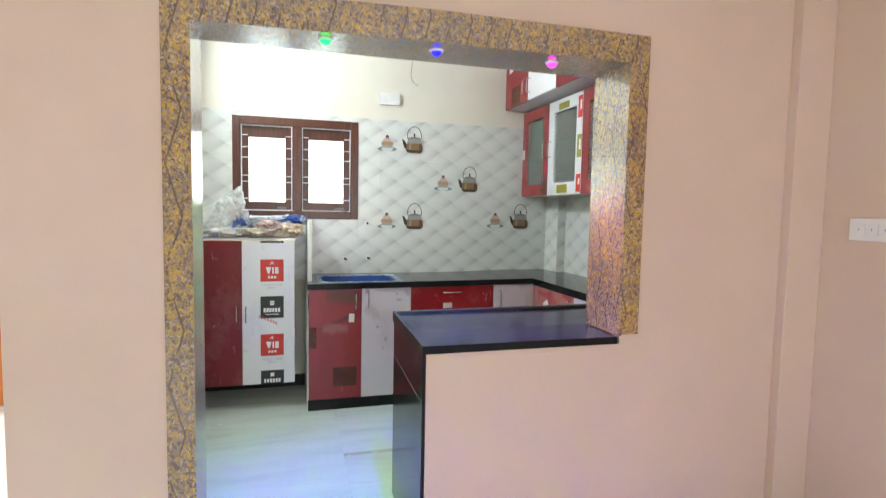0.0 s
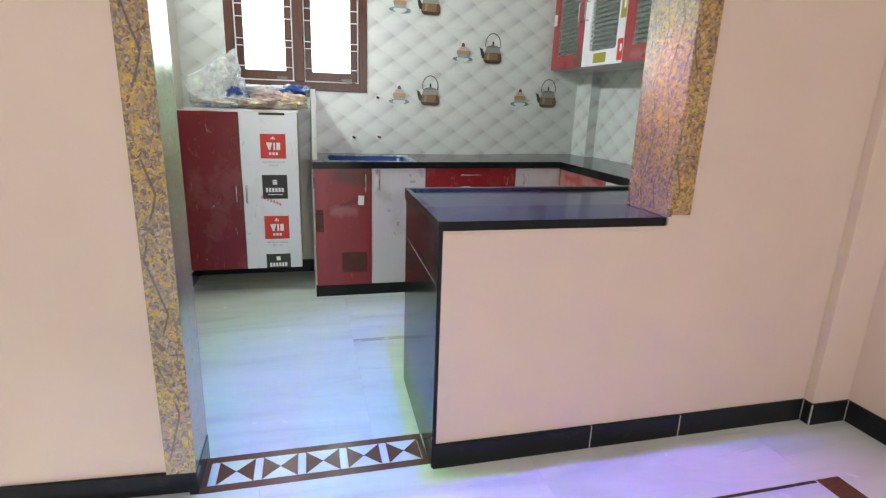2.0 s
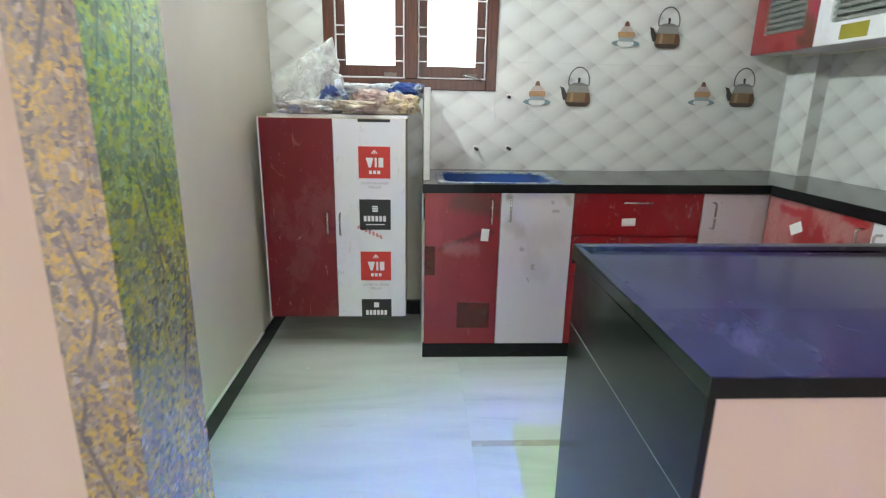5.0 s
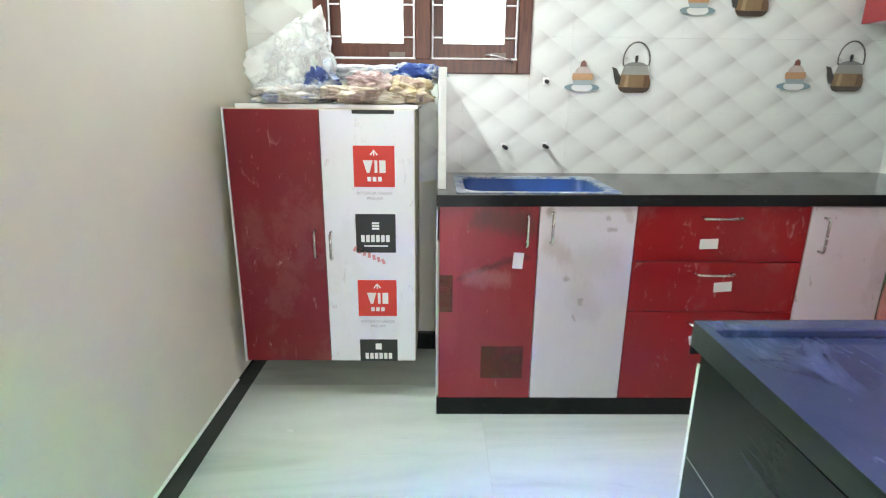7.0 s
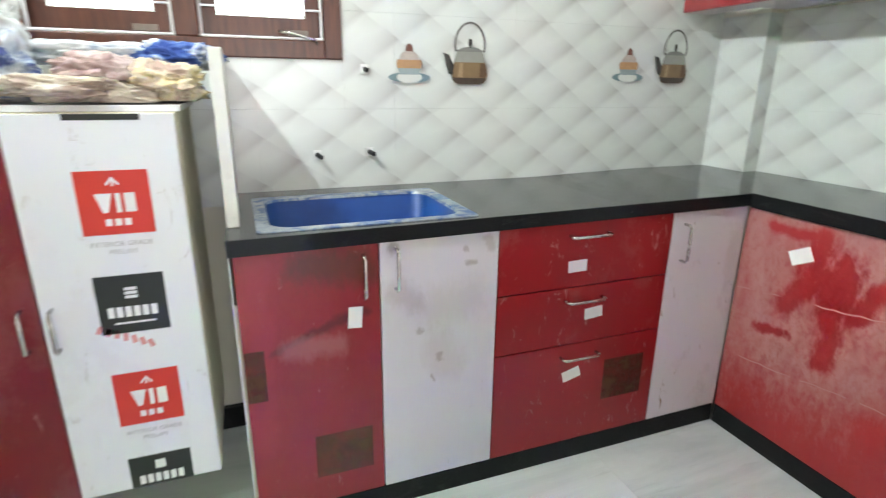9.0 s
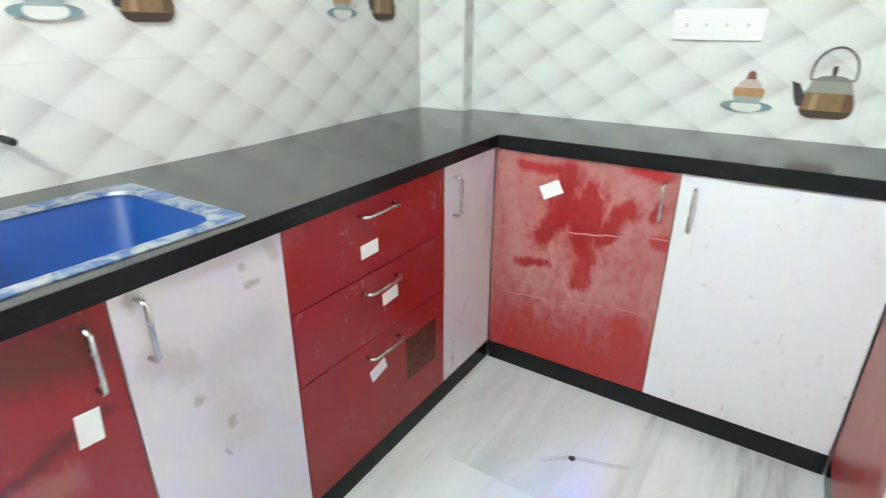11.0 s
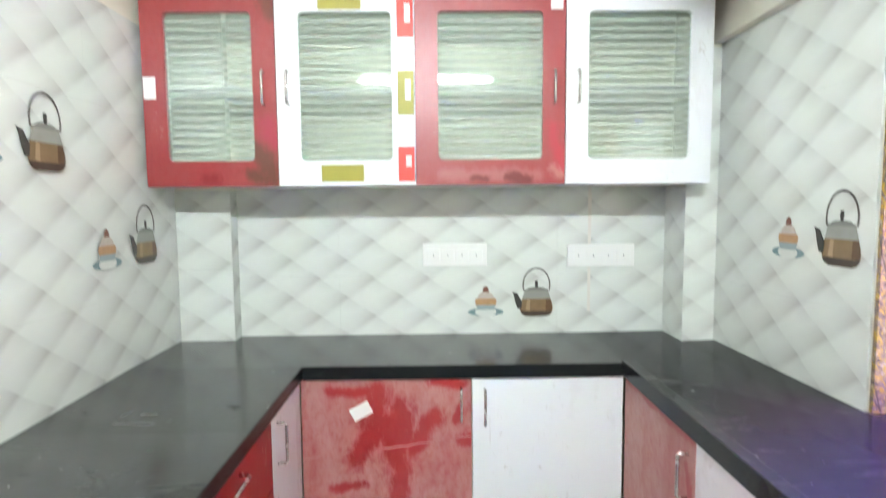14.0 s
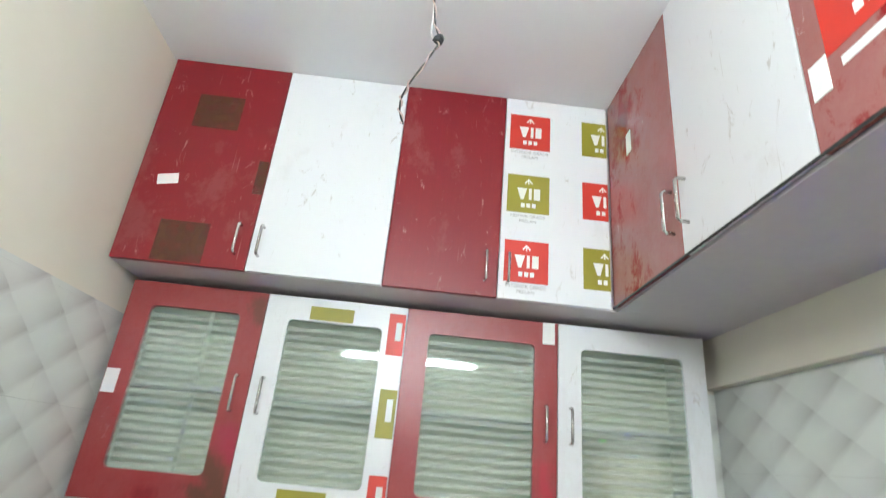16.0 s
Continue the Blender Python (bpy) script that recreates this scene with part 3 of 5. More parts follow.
# unseen end wall, added to close the room round the south lamp
wall_living_south = structure("wall_living_south", cells([-2.7, -1.2, 1.6, 2.5], [0.0, 2.4, CEIL], {(0, 0), (2, 0), (0, 1), (1, 1), (2, 1)}, -2.8, -2.6, lambda u, v, w: (u, w, v)), PINK, "unseen pink living room end wall, added with an opening for light", "wall")
# unseen west wall, added; its openings shape the light that enters
us, vs = [-2.6, -1.7, 0.9, 1.9, 4.2], [0.0, 2.4, CEIL]
solid = {(i, j) for i in range(4) for j in range(2)} - {(1, 0), (3, 0)}
wall_living_west = structure("wall_living_west", cells(us, vs, solid, -2.9, -2.7, lambda u, v, w: (w, u, v)), PINK, "unseen pink west wall, added with wide openings that let light in", "wall")
ceiling = structure("ceiling", box(-2.9, 2.5, -2.8, 4.5, CEIL, CEIL + 0.15), WHITE, "flat white painted ceiling", "ceiling")
column_living = structure("column_living", box(2.085, 2.263, 1.790, 1.832, 0, CEIL, 0.004), PINK, "shallow pink corner pilaster", "column")
column_north = structure("column_north", box(2.173, 2.245, 3.949, 4.165, TOP - 0.04, CEIL), CREAM, "tiled corner column beside the worktop", "column")
column_south = structure("column_south", box(2.068, 2.245, 2.059, 2.182, TOP - 0.04, CEIL), CREAM, "tiled corner column at the opening wall", "column")
beam = structure("beam", box(-0.19, 2.068, 2.059, 2.10, 1.985, 2.16, 0.003), CREAM, "cream plaster beam above the tiles", "beam")

# skirting of black granite
for b in ((0.552, 1.130, 1.820, 1.832), (1.133, 1.499, 1.820, 1.832), (1.502, 2.072, 1.820, 1.832), (2.073, 2.085, 1.790, 1.832), (2.073, 2.250, 1.778, 1.790)):
    structure("baseboard", box(*b, 0.02, 0.110, 0.002), GRANITE, "polished black granite skirting", "baseboard")
for b in ((-0.725, -0.207, 1.820, 1.832), (-0.725, -0.715, 1.86, 2.04)):
    structure("baseboard", slant(box(*b, 0.02, 0.092, 0.002)), GRANITE, "polished black granite skirting", "baseboard")
structure("baseboard", box(2.251, 2.263, 1.0, 1.790, 0.02, 0.110, 0.002), GRANITE, "polished black granite skirting", "baseboard")
for x, y in ((1.1315, 1.8195), (1.5005, 1.8195), (2.0725, 1.7775), (2.0725, 1.8195), (2.2505, 1.7775)):
    structure("trim", box(x - 0.0008, x + 0.0008, y - 0.0006, y + 0.004, 0.021, 0.1100), GROUT, "pale mortar joint between skirting pieces", "trim")
structure("baseboard", box(-0.578, -0.566, 2.06, 4.157, 0, 0.085, 0.002), GRANITE, "polished black granite kitchen skirting", "baseboard")
structure("baseboard", box(-0.566, 0.20, 4.145, 4.165, 0, 0.085, 0.002), GRANITE, "polished black granite kitchen skirting", "baseboard")

structure("trim", box(-0.578, -0.568, 2.06, 3.70, 0.0855, 0.090, 0.001), WHITE, "pale mortar line along the top of the skirting", "trim")

# cladding round the opening
surround = thing("door_surround", (-0.2, 1.82, 0), "leaf-printed polished cladding round the kitchen opening", "door frame", "", "structure")
part("face_panel", slant(box(-0.267, -0.1955, 1.818, 1.832, 0.092, 2.0)), LEAF, surround)
part("face_panel", box(1.3305, 1.402, 1.818, 1.832, 0.876, 2.0, 0.001), LEAF, surround)
part("face_panel", slant(box(-0.1955, 0.55, 1.818, 1.832, 1.9, 2.0)), LEAF, surround)
part("face_panel", box(0.55, 1.3305, 1.818, 1.832, 1.9, 2.0), LEAF, surround)
part("jamb_panel", slant(box(-0.195, -0.183, 1.818, 2.06, 0.092, 1.896)), LEAF, surround)
part("jamb_panel", box(1.318, 1.330, 1.818, 2.06, 0.8705, 1.896, 0.001), LEAF, surround)
part("plinth_block", slant(box(-0.207, -0.181, 1.8175, 2.06, 0, 0.0915)), GRANITE, surround, "black granite plinth block")
part("soffit_panel", slant(box(-0.195, 0.55, 1.820, 2.06, 1.8965, 1.905)), LEAF, surround)
part("soffit_panel", box(0.55, 1.330, 1.820, 2.06, 1.8965, 1.905), LEAF, surround)

for led_x, led_colour, led_power, led_cone, led_name in LEDS:
    led = thing("led_spotlight", (led_x, 1.91, 1.8965), "small " + led_name + " LED spotlight recessed in the soffit, lit", "spotlight", "soffit spotlights")
    ring = bmesh.new()
    bmesh.ops.create_cone(ring, cap_ends=True, segments=20, radius1=0.022, radius2=0.026, depth=0.006, matrix=Matrix.Translation((led_x, 1.91, 1.8935)))
    part("bezel", ring, PLASTIC, led)
    lens = bmesh.new()
    bmesh.ops.create_uvsphere(lens, u_segments=14, v_segments=8, radius=0.019, matrix=Matrix.Translation((led_x, 1.91, 1.8955)))
    hot = tuple(c ** 1.6 for c in led_colour)
    part("lens", lens, glow("lit_led", hot, 5.0), led, "glowing coloured lens")

# ---- window ----
window = thing("window_1", (0.145, 4.16, 1.26), "dark varnished wooden double window with white bars", "window", "", "structure")
W0, W1, Z0, Z1 = -0.302, 0.590, 1.260, 1.990
for b in ((W0, W0 + 0.055, Z0, Z1), (W1 - 0.055, W1, Z0, Z1), (0.112, 0.176, Z0 + 0.055, Z1 - 0.06), (W0 + 0.055, W1 - 0.055, Z1 - 0.06, Z1), (W0 + 0.055, W1 - 0.055, Z0, Z0 + 0.055)):
    part("window_frame", box(b[0], b[1], 4.150, 4.245, b[2], b[3], 0.004), FRAME_WOOD, window)
for s0, s1 in ((-0.247, 0.112), (0.176, 0.535)):
    zs0, zs1 = Z0 + 0.055, Z1 - 0.06
    frame_bm = cells([s0, s0 + 0.052, s1 - 0.052, s1], [zs0, zs0 + 0.065, zs1 - 0.085, zs1], {(i, j) for i in range(3) for j in range(3)} - {(1, 1)}, 4.19, 4.225, lambda u, v, w: (u, w, v))
    leaf = part("sash", frame_bm, FRAME_WOOD, window)
    part("pane", box(s0 + 0.05, s1 - 0.05, 4.206, 4.210, zs0 + 0.06, zs1 - 0.06), GLASS, leaf).visible_shadow = False
    part("hinge_plate", box(s1 - 0.11, s1 - 0.045, 4.184, 4.19, zs0 + 0.012, zs0 + 0.03), WORN_IRON, leaf, "worn iron hinge plate")
    bars = [tube([(u, 4.165, zs0), (u, 4.165, zs1)], 0.0045, 6) for u in (s0 + 0.006, s1 - 0.006)]
    bars += [tube([(s0, 4.165, z), (s1, 4.165, z)], 0.0045, 6) for z in (zs0 + 0.004, zs1 - 0.004)]
    for z in [zs0 + (zs1 - zs0) * k for k in (0.14, 0.34, 0.41, 0.62, 0.74, 0.88)]:
        bars += [tube([(a, 4.165, z), (b, 4.165, z)], 0.0035, 6) for a, b in ((s0 + 0.006, s0 + 0.05), (s1 - 0.05, s1 - 0.006))]
    for b in bars:
        part("grille_bar", b, BAR_PAINT, window, "thin white painted bar")
for k in range(5):
    part("guard_bar", tube([(0.25 + 0.05 * k, 4.32, 1.30), (0.25 + 0.05 * k, 4.32, 1.74)], 0.003, 6), BAR_PAINT, window)
for z in (1.40, 1.52, 1.72):
    part("guard_bar", tube([(0.18, 4.32, z), (0.53, 4.32, z)], 0.003, 6), BAR_PAINT, window)
smooth(part("window_stay", tube([(0.40, 4.160, 1.338), (0.44, 4.146, 1.332), (0.475, 4.140, 1.322), (0.505, 4.140, 1.316), (0.512, 4.146, 1.304)], 0.0045, 8), STEEL, window, "small steel window stay"))
structure("backdrop", box(-3.5, 4.0, 7.0, 7.05, -0.1, 5.0), DAYLIGHT, "overexposed bright daylight outside the window", "backdrop")

# ---- worktop ----
worktop = thing("worktop", (1.2, 3.0, 0.82), "dusty polished black granite U-shaped kitchen worktop", "worktop")
xs = [0.205, 0.300, 0.55, 0.815, 1.317, 1.80, 2.064, 2.1635, 2.2365]
ys = [1.828, 2.0605, 2.184, 2.508, 3.588, 3.650, 3.9405, 4.010, 4.1565]
fill = set()
for i in range(8):
    for j in range(8):
        x, y = (xs[i] + xs[i + 1]) / 2, (ys[j] + ys[j + 1]) / 2
        on = y > 3.588 or x > 1.80 or (y < 2.508 and x > 0.55)
        on = on and not (y < 2.0605 and x > 1.317) and not (x > 2.064 and y < 2.184) and not (x > 2.1635 and y > 3.9405) and not (0.300 < x < 0.815 and 3.650 < y < 4.010)
        if on:
            fill.add((i, j))


def rise(x, y):
    """The worktop was laid slightly higher along the end wall and the opening wall."""
    south = 0.005 + 0.015 * min(1.0, max(0.0, (2.508 - y) / 0.45)) if y < 2.52 else 0.0
    return max(0.013 * min(1.0, max(0.0, (x - 1.317) / 0.483)), south)


def skew(u, v, w):
    """The free end of the breakfast counter is not quite square."""
    x = u - 0.004 + 0.03 * (v - 1.83) if u < 0.57 and v < 2.6 else u
    return (x, v, w + rise(u, v) if w > 0.75 else w)


def skewed(bm):
    for v in bm.verts:
        v.co = Vector(skew(*v.co))
    return bm


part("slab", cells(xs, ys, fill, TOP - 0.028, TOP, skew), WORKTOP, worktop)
west_rim = box(0.55, 0.579, 1.828, 2.508, TOP - 0.001, TOP + 0.010)
for v in west_rim.verts:
    if v.co.z > TOP and v.co.y < 2.0:
        v.co.z = TOP + 0.0008
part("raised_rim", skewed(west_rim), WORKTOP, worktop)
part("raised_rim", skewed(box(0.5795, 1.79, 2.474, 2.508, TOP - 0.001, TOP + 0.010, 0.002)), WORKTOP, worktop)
for b in ((0.203, 1.796, 3.5835, 3.5878, 0.040, 0), (1.7955, 1.7998, 2.5125, 3.5832, 0.046, 0), (0.552, 1.7998, 2.5082, 2.5122, 0.042, 0.0095), (0.550, 1.317, 1.824, 1.8278, 0.0285, 0.001)):
    part("nosing", skewed(box(*b[:4], TOP - b[4], TOP + b[5] - 0.0005)), GRANITE, worktop, "black polished edge strip")
part("end_panel", skewed(box(0.552, 0.564, 1.830, 2.478, 0.0, TOP - 0.0285)), GRANITE, worktop, "black granite end panel with one joint")
part("joint", skewed(box(0.5512, 0.553, 1.832, 2.476, 0.664, 0.6655)), PEWTER, worktop)

sink = thing("kitchen_sink", (0.54, 3.74, 0.70), "steel kitchen sink lined with blue protective film", "sink")
bowl = bmesh.new()
rings = []
for inset, z in ((0.0, TOP - 0.002), (0.006, TOP - 0.01), (0.012, 0.72), (0.035, 0.695)):
    r, ring_v = 0.05, []
    for cx, cy, a0 in ((0.815, 4.010, 0), (0.300, 4.010, 90), (0.300, 3.650, 180), (0.815, 3.650, 270)):
        sx, sy = (1 if cx > 0.5 else -1), (1 if cy > 3.8 else -1)
        for k in range(5):
            a = radians(a0 + 22.5 * k)
            ring_v.append(bowl.verts.new((cx - sx * (r + inset) + r * math.cos(a), cy - sy * (r + inset) + r * math.sin(a), z)))
    rings.append(ring_v)
for a, b in zip(rings, rings[1:]):
    for k in range(20):
        bowl.faces.new((a[k], a[(k + 1) % 20], b[(k + 1) % 20], b[k]))
bowl.faces.new(rings[-1])
smooth(part("bowl", bowl, BLUE_FILM, sink, "bowl covered in blue film"))
rim_bm = bmesh.new()
loops = []
for x0, x1, y0, y1, r, z in ((0.272, 0.845, 3.622, 4.045, 0.018, TOP + 0.0006), (0.272, 0.845, 3.622, 4.045, 0.018, TOP + 0.003), (0.303, 0.812, 3.655, 4.006, 0.06, TOP + 0.0026), (0.307, 0.808, 3.659, 4.002, 0.06, TOP - 0.004)):
    loop = []
    for cx, cy, a0 in ((x1 - r, y1 - r, 0), (x0 + r, y1 - r, 90), (x0 + r, y0 + r, 180), (x1 - r, y0 + r, 270)):
        loop += [rim_bm.verts.new((cx + r * math.cos(radians(a0 + 18 * k)), cy + r * math.sin(radians(a0 + 18 * k)), z)) for k in range(6)]
    loops.append(loop)
for a, b in zip(loops, loops[1:]):
    for k in range(24):
        rim_bm.faces.new((a[k], a[(k + 1) % 24], b[(k + 1) % 24], b[k]))
steel_film = Nodes("film_smeared_steel", 0.4, 0.4)
steel_film.put("Base Color", steel_film.ramp(steel_film.noise(22, 5, 0.6, 1.0), (0.38, (0.05, 0.12, 0.30)), (0.52, (0.30, 0.34, 0.38)), (0.7, (0.46, 0.48, 0.49))))
part("rim", rim_bm, steel_film.mat, sink, "grey steel rim with blue film remains")

# ---- cabinets ----


def handle(front, u, z, length, parent, upright=True, lean=0.0):
    ends = [(u, z - length / 2), (u, z + length / 2)] if upright else [(u - length / 2, z), (u + length / 2, z)]
    (a0, b0), (a1, b1) = ends
    pts = [front.place(a0, b0, 0.0), front.place(a0, b0, 0.020), front.place(a0 + (a1 - a0) * 0.06, b0 + (b1 - b0) * 0.06, 0.027)]
    pts += [front.place(a0 + (a1 - a0) * 0.94, b0 + (b1 - b0) * 0.94, 0.027), front.place(a1, b1, 0.020), front.place(a1, b1, 0.0)]
    return smooth(part("handle", tube(pts, 0.0048, 8), STEEL, parent, "slim steel bow handle"))


def tag(front, u, z, parent, turn=0.0, wide=0.034, high=0.05):
    part("paper_tag", front.plate(tilt_rect(u, z, wide, high, turn), 0.0, 0.0015), PAPER, parent, "small white paper tag")


def mark(front, u0, u1, z0, z1, parent, material=None):
    part("sticker_mark", front.plate([(u0, z0), (u1, z0), (u1, z1), (u0, z1)], 0.0, 0.0006), material or GHOST, parent, "brown square sticker mark")


def sticker(front, u, z, size, parent, material, cut=None):
    """Square maker's sticker: plain white shapes stand for its mark, with the grade in small print below."""
    h = size / 2
    u0, u1 = u - h, min(u + h, cut) if cut else u + h
    flip = -1 if front.way in ("W", "N") else 1
    if flip < 0:
        u0, u1 = (max(u - h, cut) if cut else u - h), u + h
    card = front.plate([(u0, z - h), (u1, z - h), (u1, z + h), (u0, z + h)], 0.0, 0.0008)
    shapes = []

    def add(*pts):
        pts = [(u + flip * a * size, z + b * size) for a, b in pts]
        if all(u0 <= p[0] <= u1 for p in pts):
            shapes.append(front.plate(pts, 0.0008, 0.0014))

    if material is STICK_BLACK:
        for k in range(3):
            add((-0.09, 0.10 + 0.07 * k), (0.09, 0.10 + 0.07 * k), (0.09, 0.15 + 0.07 * k), (-0.09, 0.15 + 0.07 * k))
        for k in range(6):
            add((-0.37 + 0.125 * k, -0.22), (-0.28 + 0.125 * k, -0.22), (-0.28 + 0.125 * k, -0.04), (-0.37 + 0.125 * k, -0.04))
        add((-0.3, -0.34), (0.3, -0.34), (0.3, -0.31), (-0.3, -0.31))
    else:
        add((-0.015, 0.26), (0.015, 0.26), (0.015, 0.40), (-0.015, 0.40))
        add((-0.10, 0.29), (-0.07, 0.27), (0.0, 0.37), (0.0, 0.41))
        add((0.10, 0.29), (0.0, 0.41), (0.0, 0.37), (0.07, 0.27))
        add((-0.27, 0.15), (-0.03, 0.15), (-0.11, -0.15), (-0.18, -0.15))
        add((0.01, -0.15), (0.08, -0.15), (0.08, 0.15), (0.01, 0.15))
        add((0.13, -0.15), (0.28, -0.15), (0.28, 0.15), (0.13, 0.15))
        for k in range(3):
            add((-0.17 + 0.13 * k, -0.36), (-0.08 + 0.13 * k, -0.36), (-0.08 + 0.13 * k, -0.25), (-0.17 + 0.13 * k, -0.25))
    return part("sticker", join(card, merge(*shapes)) if shapes else card, [material, PAPER], parent)


def words(front, text, u, z, height, parent, material, turn=0.0):
    data = bpy.data.curves.new("lettering", "FONT")
    data.body, data.size, data.align_x, data.align_y, data.extrude = text, height, "CENTER", "CENTER", 0.0002
    data.materials.append(material)
    ob = new("lettering", data)
    rz = {"S": 0, "W": -90, "N": 180, "E": 90}[front.way]
    ob.parent = parent
    p = Vector(front.place(u, z, 0.0012)) - BASE[parent.name]
    ob.matrix_basis = Matrix.Translation(p) @ pose(0, 0, 0, 90, 0, rz) @ pose(0, 0, 0, 0, 0, turn)
    BASE[ob.name] = BASE[parent.name]
    return ob


GAP = 0.0015


def panel(name, front, u0, u1, z0, z1, material, parent, label=""):
    """A door or drawer front 18 mm thick whose face lies in the plane."""
    return part(name, front.box(min(u0, u1) + GAP, max(u0, u1) - GAP, z0 + GAP, z1 - GAP, -0.018, 0.0, 0.0012), material, parent, label)


def base_unit(name, front, u0, u1, depth, label, top=TOP - 0.047):
    b = front.place((u0 + u1) / 2, 0, -depth / 2)
    unit = thing("base_cabinet", b, label, "cabinet", "kitchen base cabinets")
    part("body", front.box(min(u0, u1) + 0.001, max(u0, u1) - 0.001, 0.07, top, -depth, -0.019), CARCASS, unit)
    part("toe_kick", front.box(min(u0, u1), max(u0, u1), 0, 0.069, -0.03, -0.001), GRANITE, unit, "black granite plinth")
    return unit


NB, EB, SB = Front("S", 3.597), Front("W", 1.806), Front("N", 2.500)
D0, D1 = 0.071, 0.816

unit = base_unit("sink", NB, 0.205, 0.893, 0.54, "sink base cabinet with one scuffed red and one white door", 0.68)
part("side_panel", box(0.2035, 0.2065, 3.597, 4.12, 0.0, TOP - 0.045), WHITE_BOARD, unit)
d = panel("door", NB, 0.212, 0.557, D0, D1, RED_SINK, unit, "scuffed red laminate door")
handle(NB, 0.515, 0.725, 0.11, d)
tag(NB, 0.490, 0.615, d, -4, 0.036, 0.058)
mark(NB, 0.37, 0.525, 0.155, 0.285, d)
mark(NB, 0.214, 0.262, 0.42, 0.56, d)
d = panel("door", NB, 0.557, 0.893, D0, D1, WHITE_SINK, unit, "smudged white laminate door")
handle(NB, 0.600, 0.735, 0.11, d)
unit = base_unit("drawer", NB, 0.893, 1.495, 0.54, "base cabinet with three scuffed red drawers")
for n, (z0, z1) in enumerate(((0.614, D1), (0.425, 0.614), (D0, 0.425))):
    d = panel("drawer", NB, 0.893, 1.495, z0, z1, RED_SCUFFED, unit)
    handle(NB, 1.186, z1 - 0.042, 0.13, d, False)
    tag(NB, (1.154, 1.227, 1.165)[n], z1 - (0.136, 0.093, 0.107)[n], d, (92, 95, 105)[n], 0.036, 0.064)
    if n == 2:
        mark(NB, 1.29, 1.445, 0.20, 0.345, d)
unit = base_unit("corner", NB, 1.495, 1.804, 0.54, "narrow corner base cabinet with a white door")
d = panel("door", NB, 1.495, 1.8055, D0, D1, PALE_BOARD, unit, "smudged white laminate door")
handle(NB, 1.545, 0.715, 0.12, d)
unit = base_unit("end", EB, 2.503, 3.592, 0.38, "end base cabinet with a dusty red and a white door")
d = panel("door", EB, 3.018, 3.596, D0, D1, RED_END, unit, "red laminate door under wiped white dust")
handle(EB, 3.055, 0.725, 0.11, d)
tag(EB, 3.393, 0.704, d, 62, 0.045, 0.07)
d = panel("door", EB, 2.503, 3.018, D0, D1, WHITE_BOARD, unit, "white laminate door")
handle(EB, 2.975, 0.715, 0.12, d)
for a, b, m, hu, name in ((1.313, 1.80, RED_CORNER, 1.352, "dusty red"), (0.954, 1.313, PALE_BOARD, 0.985, "smudged white"), (0.600, 0.954, RED_COUNTER, 0.925, "finger-marked dusty red")):
    unit = base_unit("pen", SB, a, b, 0.42, "breakfast counter base cabinet with a " + name + " door")
    d = panel("door", SB, a, b, D0, D1, m, unit, name + " laminate door")
    handle(SB, hu, 0.70, 0.12, d)
    if a < 0.7:
        tag(SB, 0.79, 0.538, d, 8, 0.042, 0.055)
part("side_panel", box(0.573, 0.600, 2.07, 2.495, 0, TOP - 0.045), WHITE_BOARD, unit)

# tall hanging cabinet
TC = Front("S", 3.700)
tall = thing("wall_cabinet", (-0.2, 3.93, 0.168), "tall red and white cabinet with unpeeled stickers, hung above the floor", "cabinet")
part("body", box(-0.531, 0.125, 3.719, 4.156, 0.168, 1.122, 0.002), CARCASS, tall, "cream board sides")
part("top_board", box(-0.50, 0.135, 3.735, 4.15, 1.1225, 1.137, 0.002), WHITE_BOARD, tall)
part("edge_strip", box(-0.535, -0.529, 3.699, 3.72, 0.168, 1.125), WHITE_BOARD, tall)
d = panel("door", TC, -0.529, -0.204, 0.170, 1.121, RED_TALL, tall, "scratched dark red laminate door")
handle(TC, -0.238, 0.645, 0.10, d)
d = panel("door", TC, -0.204, 0.125, 0.170, 1.121, WHITE_BOARD, tall, "white laminate door with maker's stickers")
handle(TC, -0.180, 0.640, 0.10, d)
for z, m in ((0.927, STICK_RED), (0.684, STICK_BLACK), (0.432, STICK_RED)):
    sticker(TC, -0.018, z, 0.145, d, m)
    if m is STICK_RED:
        words(TC, "INTERIOR GRADE", -0.018, z - 0.095, 0.016, d, INK)
        words(TC, "PRELAM", -0.018, z - 0.114, 0.016, d, INK)
bars = [TC.plate([(-0.07 + 0.018 * k, 0.18), (-0.057 + 0.018 * k, 0.18), (-0.057 + 0.018 * k, 0.205), (-0.07 + 0.018 * k, 0.205)], 0.0008, 0.0014) for k in range(6)]
bars.append(TC.plate([(-0.03, 0.22), (-0.006, 0.22), (-0.006, 0.245), (-0.03, 0.245)], 0.0008, 0.0014))
part("sticker", join(TC.plate([(-0.09, 0.171), (0.055, 0.171), (0.055, 0.262), (-0.09, 0.262)]), merge(*bars)), [STICK_BLACK, PAPER], d)
part("sticker", TC.plate([(-0.09, 1.107), (0.055, 1.107), (0.055, 1.12), (-0.09, 1.12)]), STICK_BLACK, d)
for k in range(7):
    part("ink_mark", TC.plate(tilt_rect(-0.095 + 0.017 * k, 0.625 - 0.008 * k, 0.011, 0.02, -30 + 9 * k)), RED_INK, d)

# partition slab beside the sink
structure("partition", box(0.207, 0.236, 3.70, 4.157, TOP + 0.0005, 1.262, 0.002), plain("white_tile_edge", (0.74, 0.74, 0.68), 0.3), "narrow upright white tiled slab beside the sink", "partition")

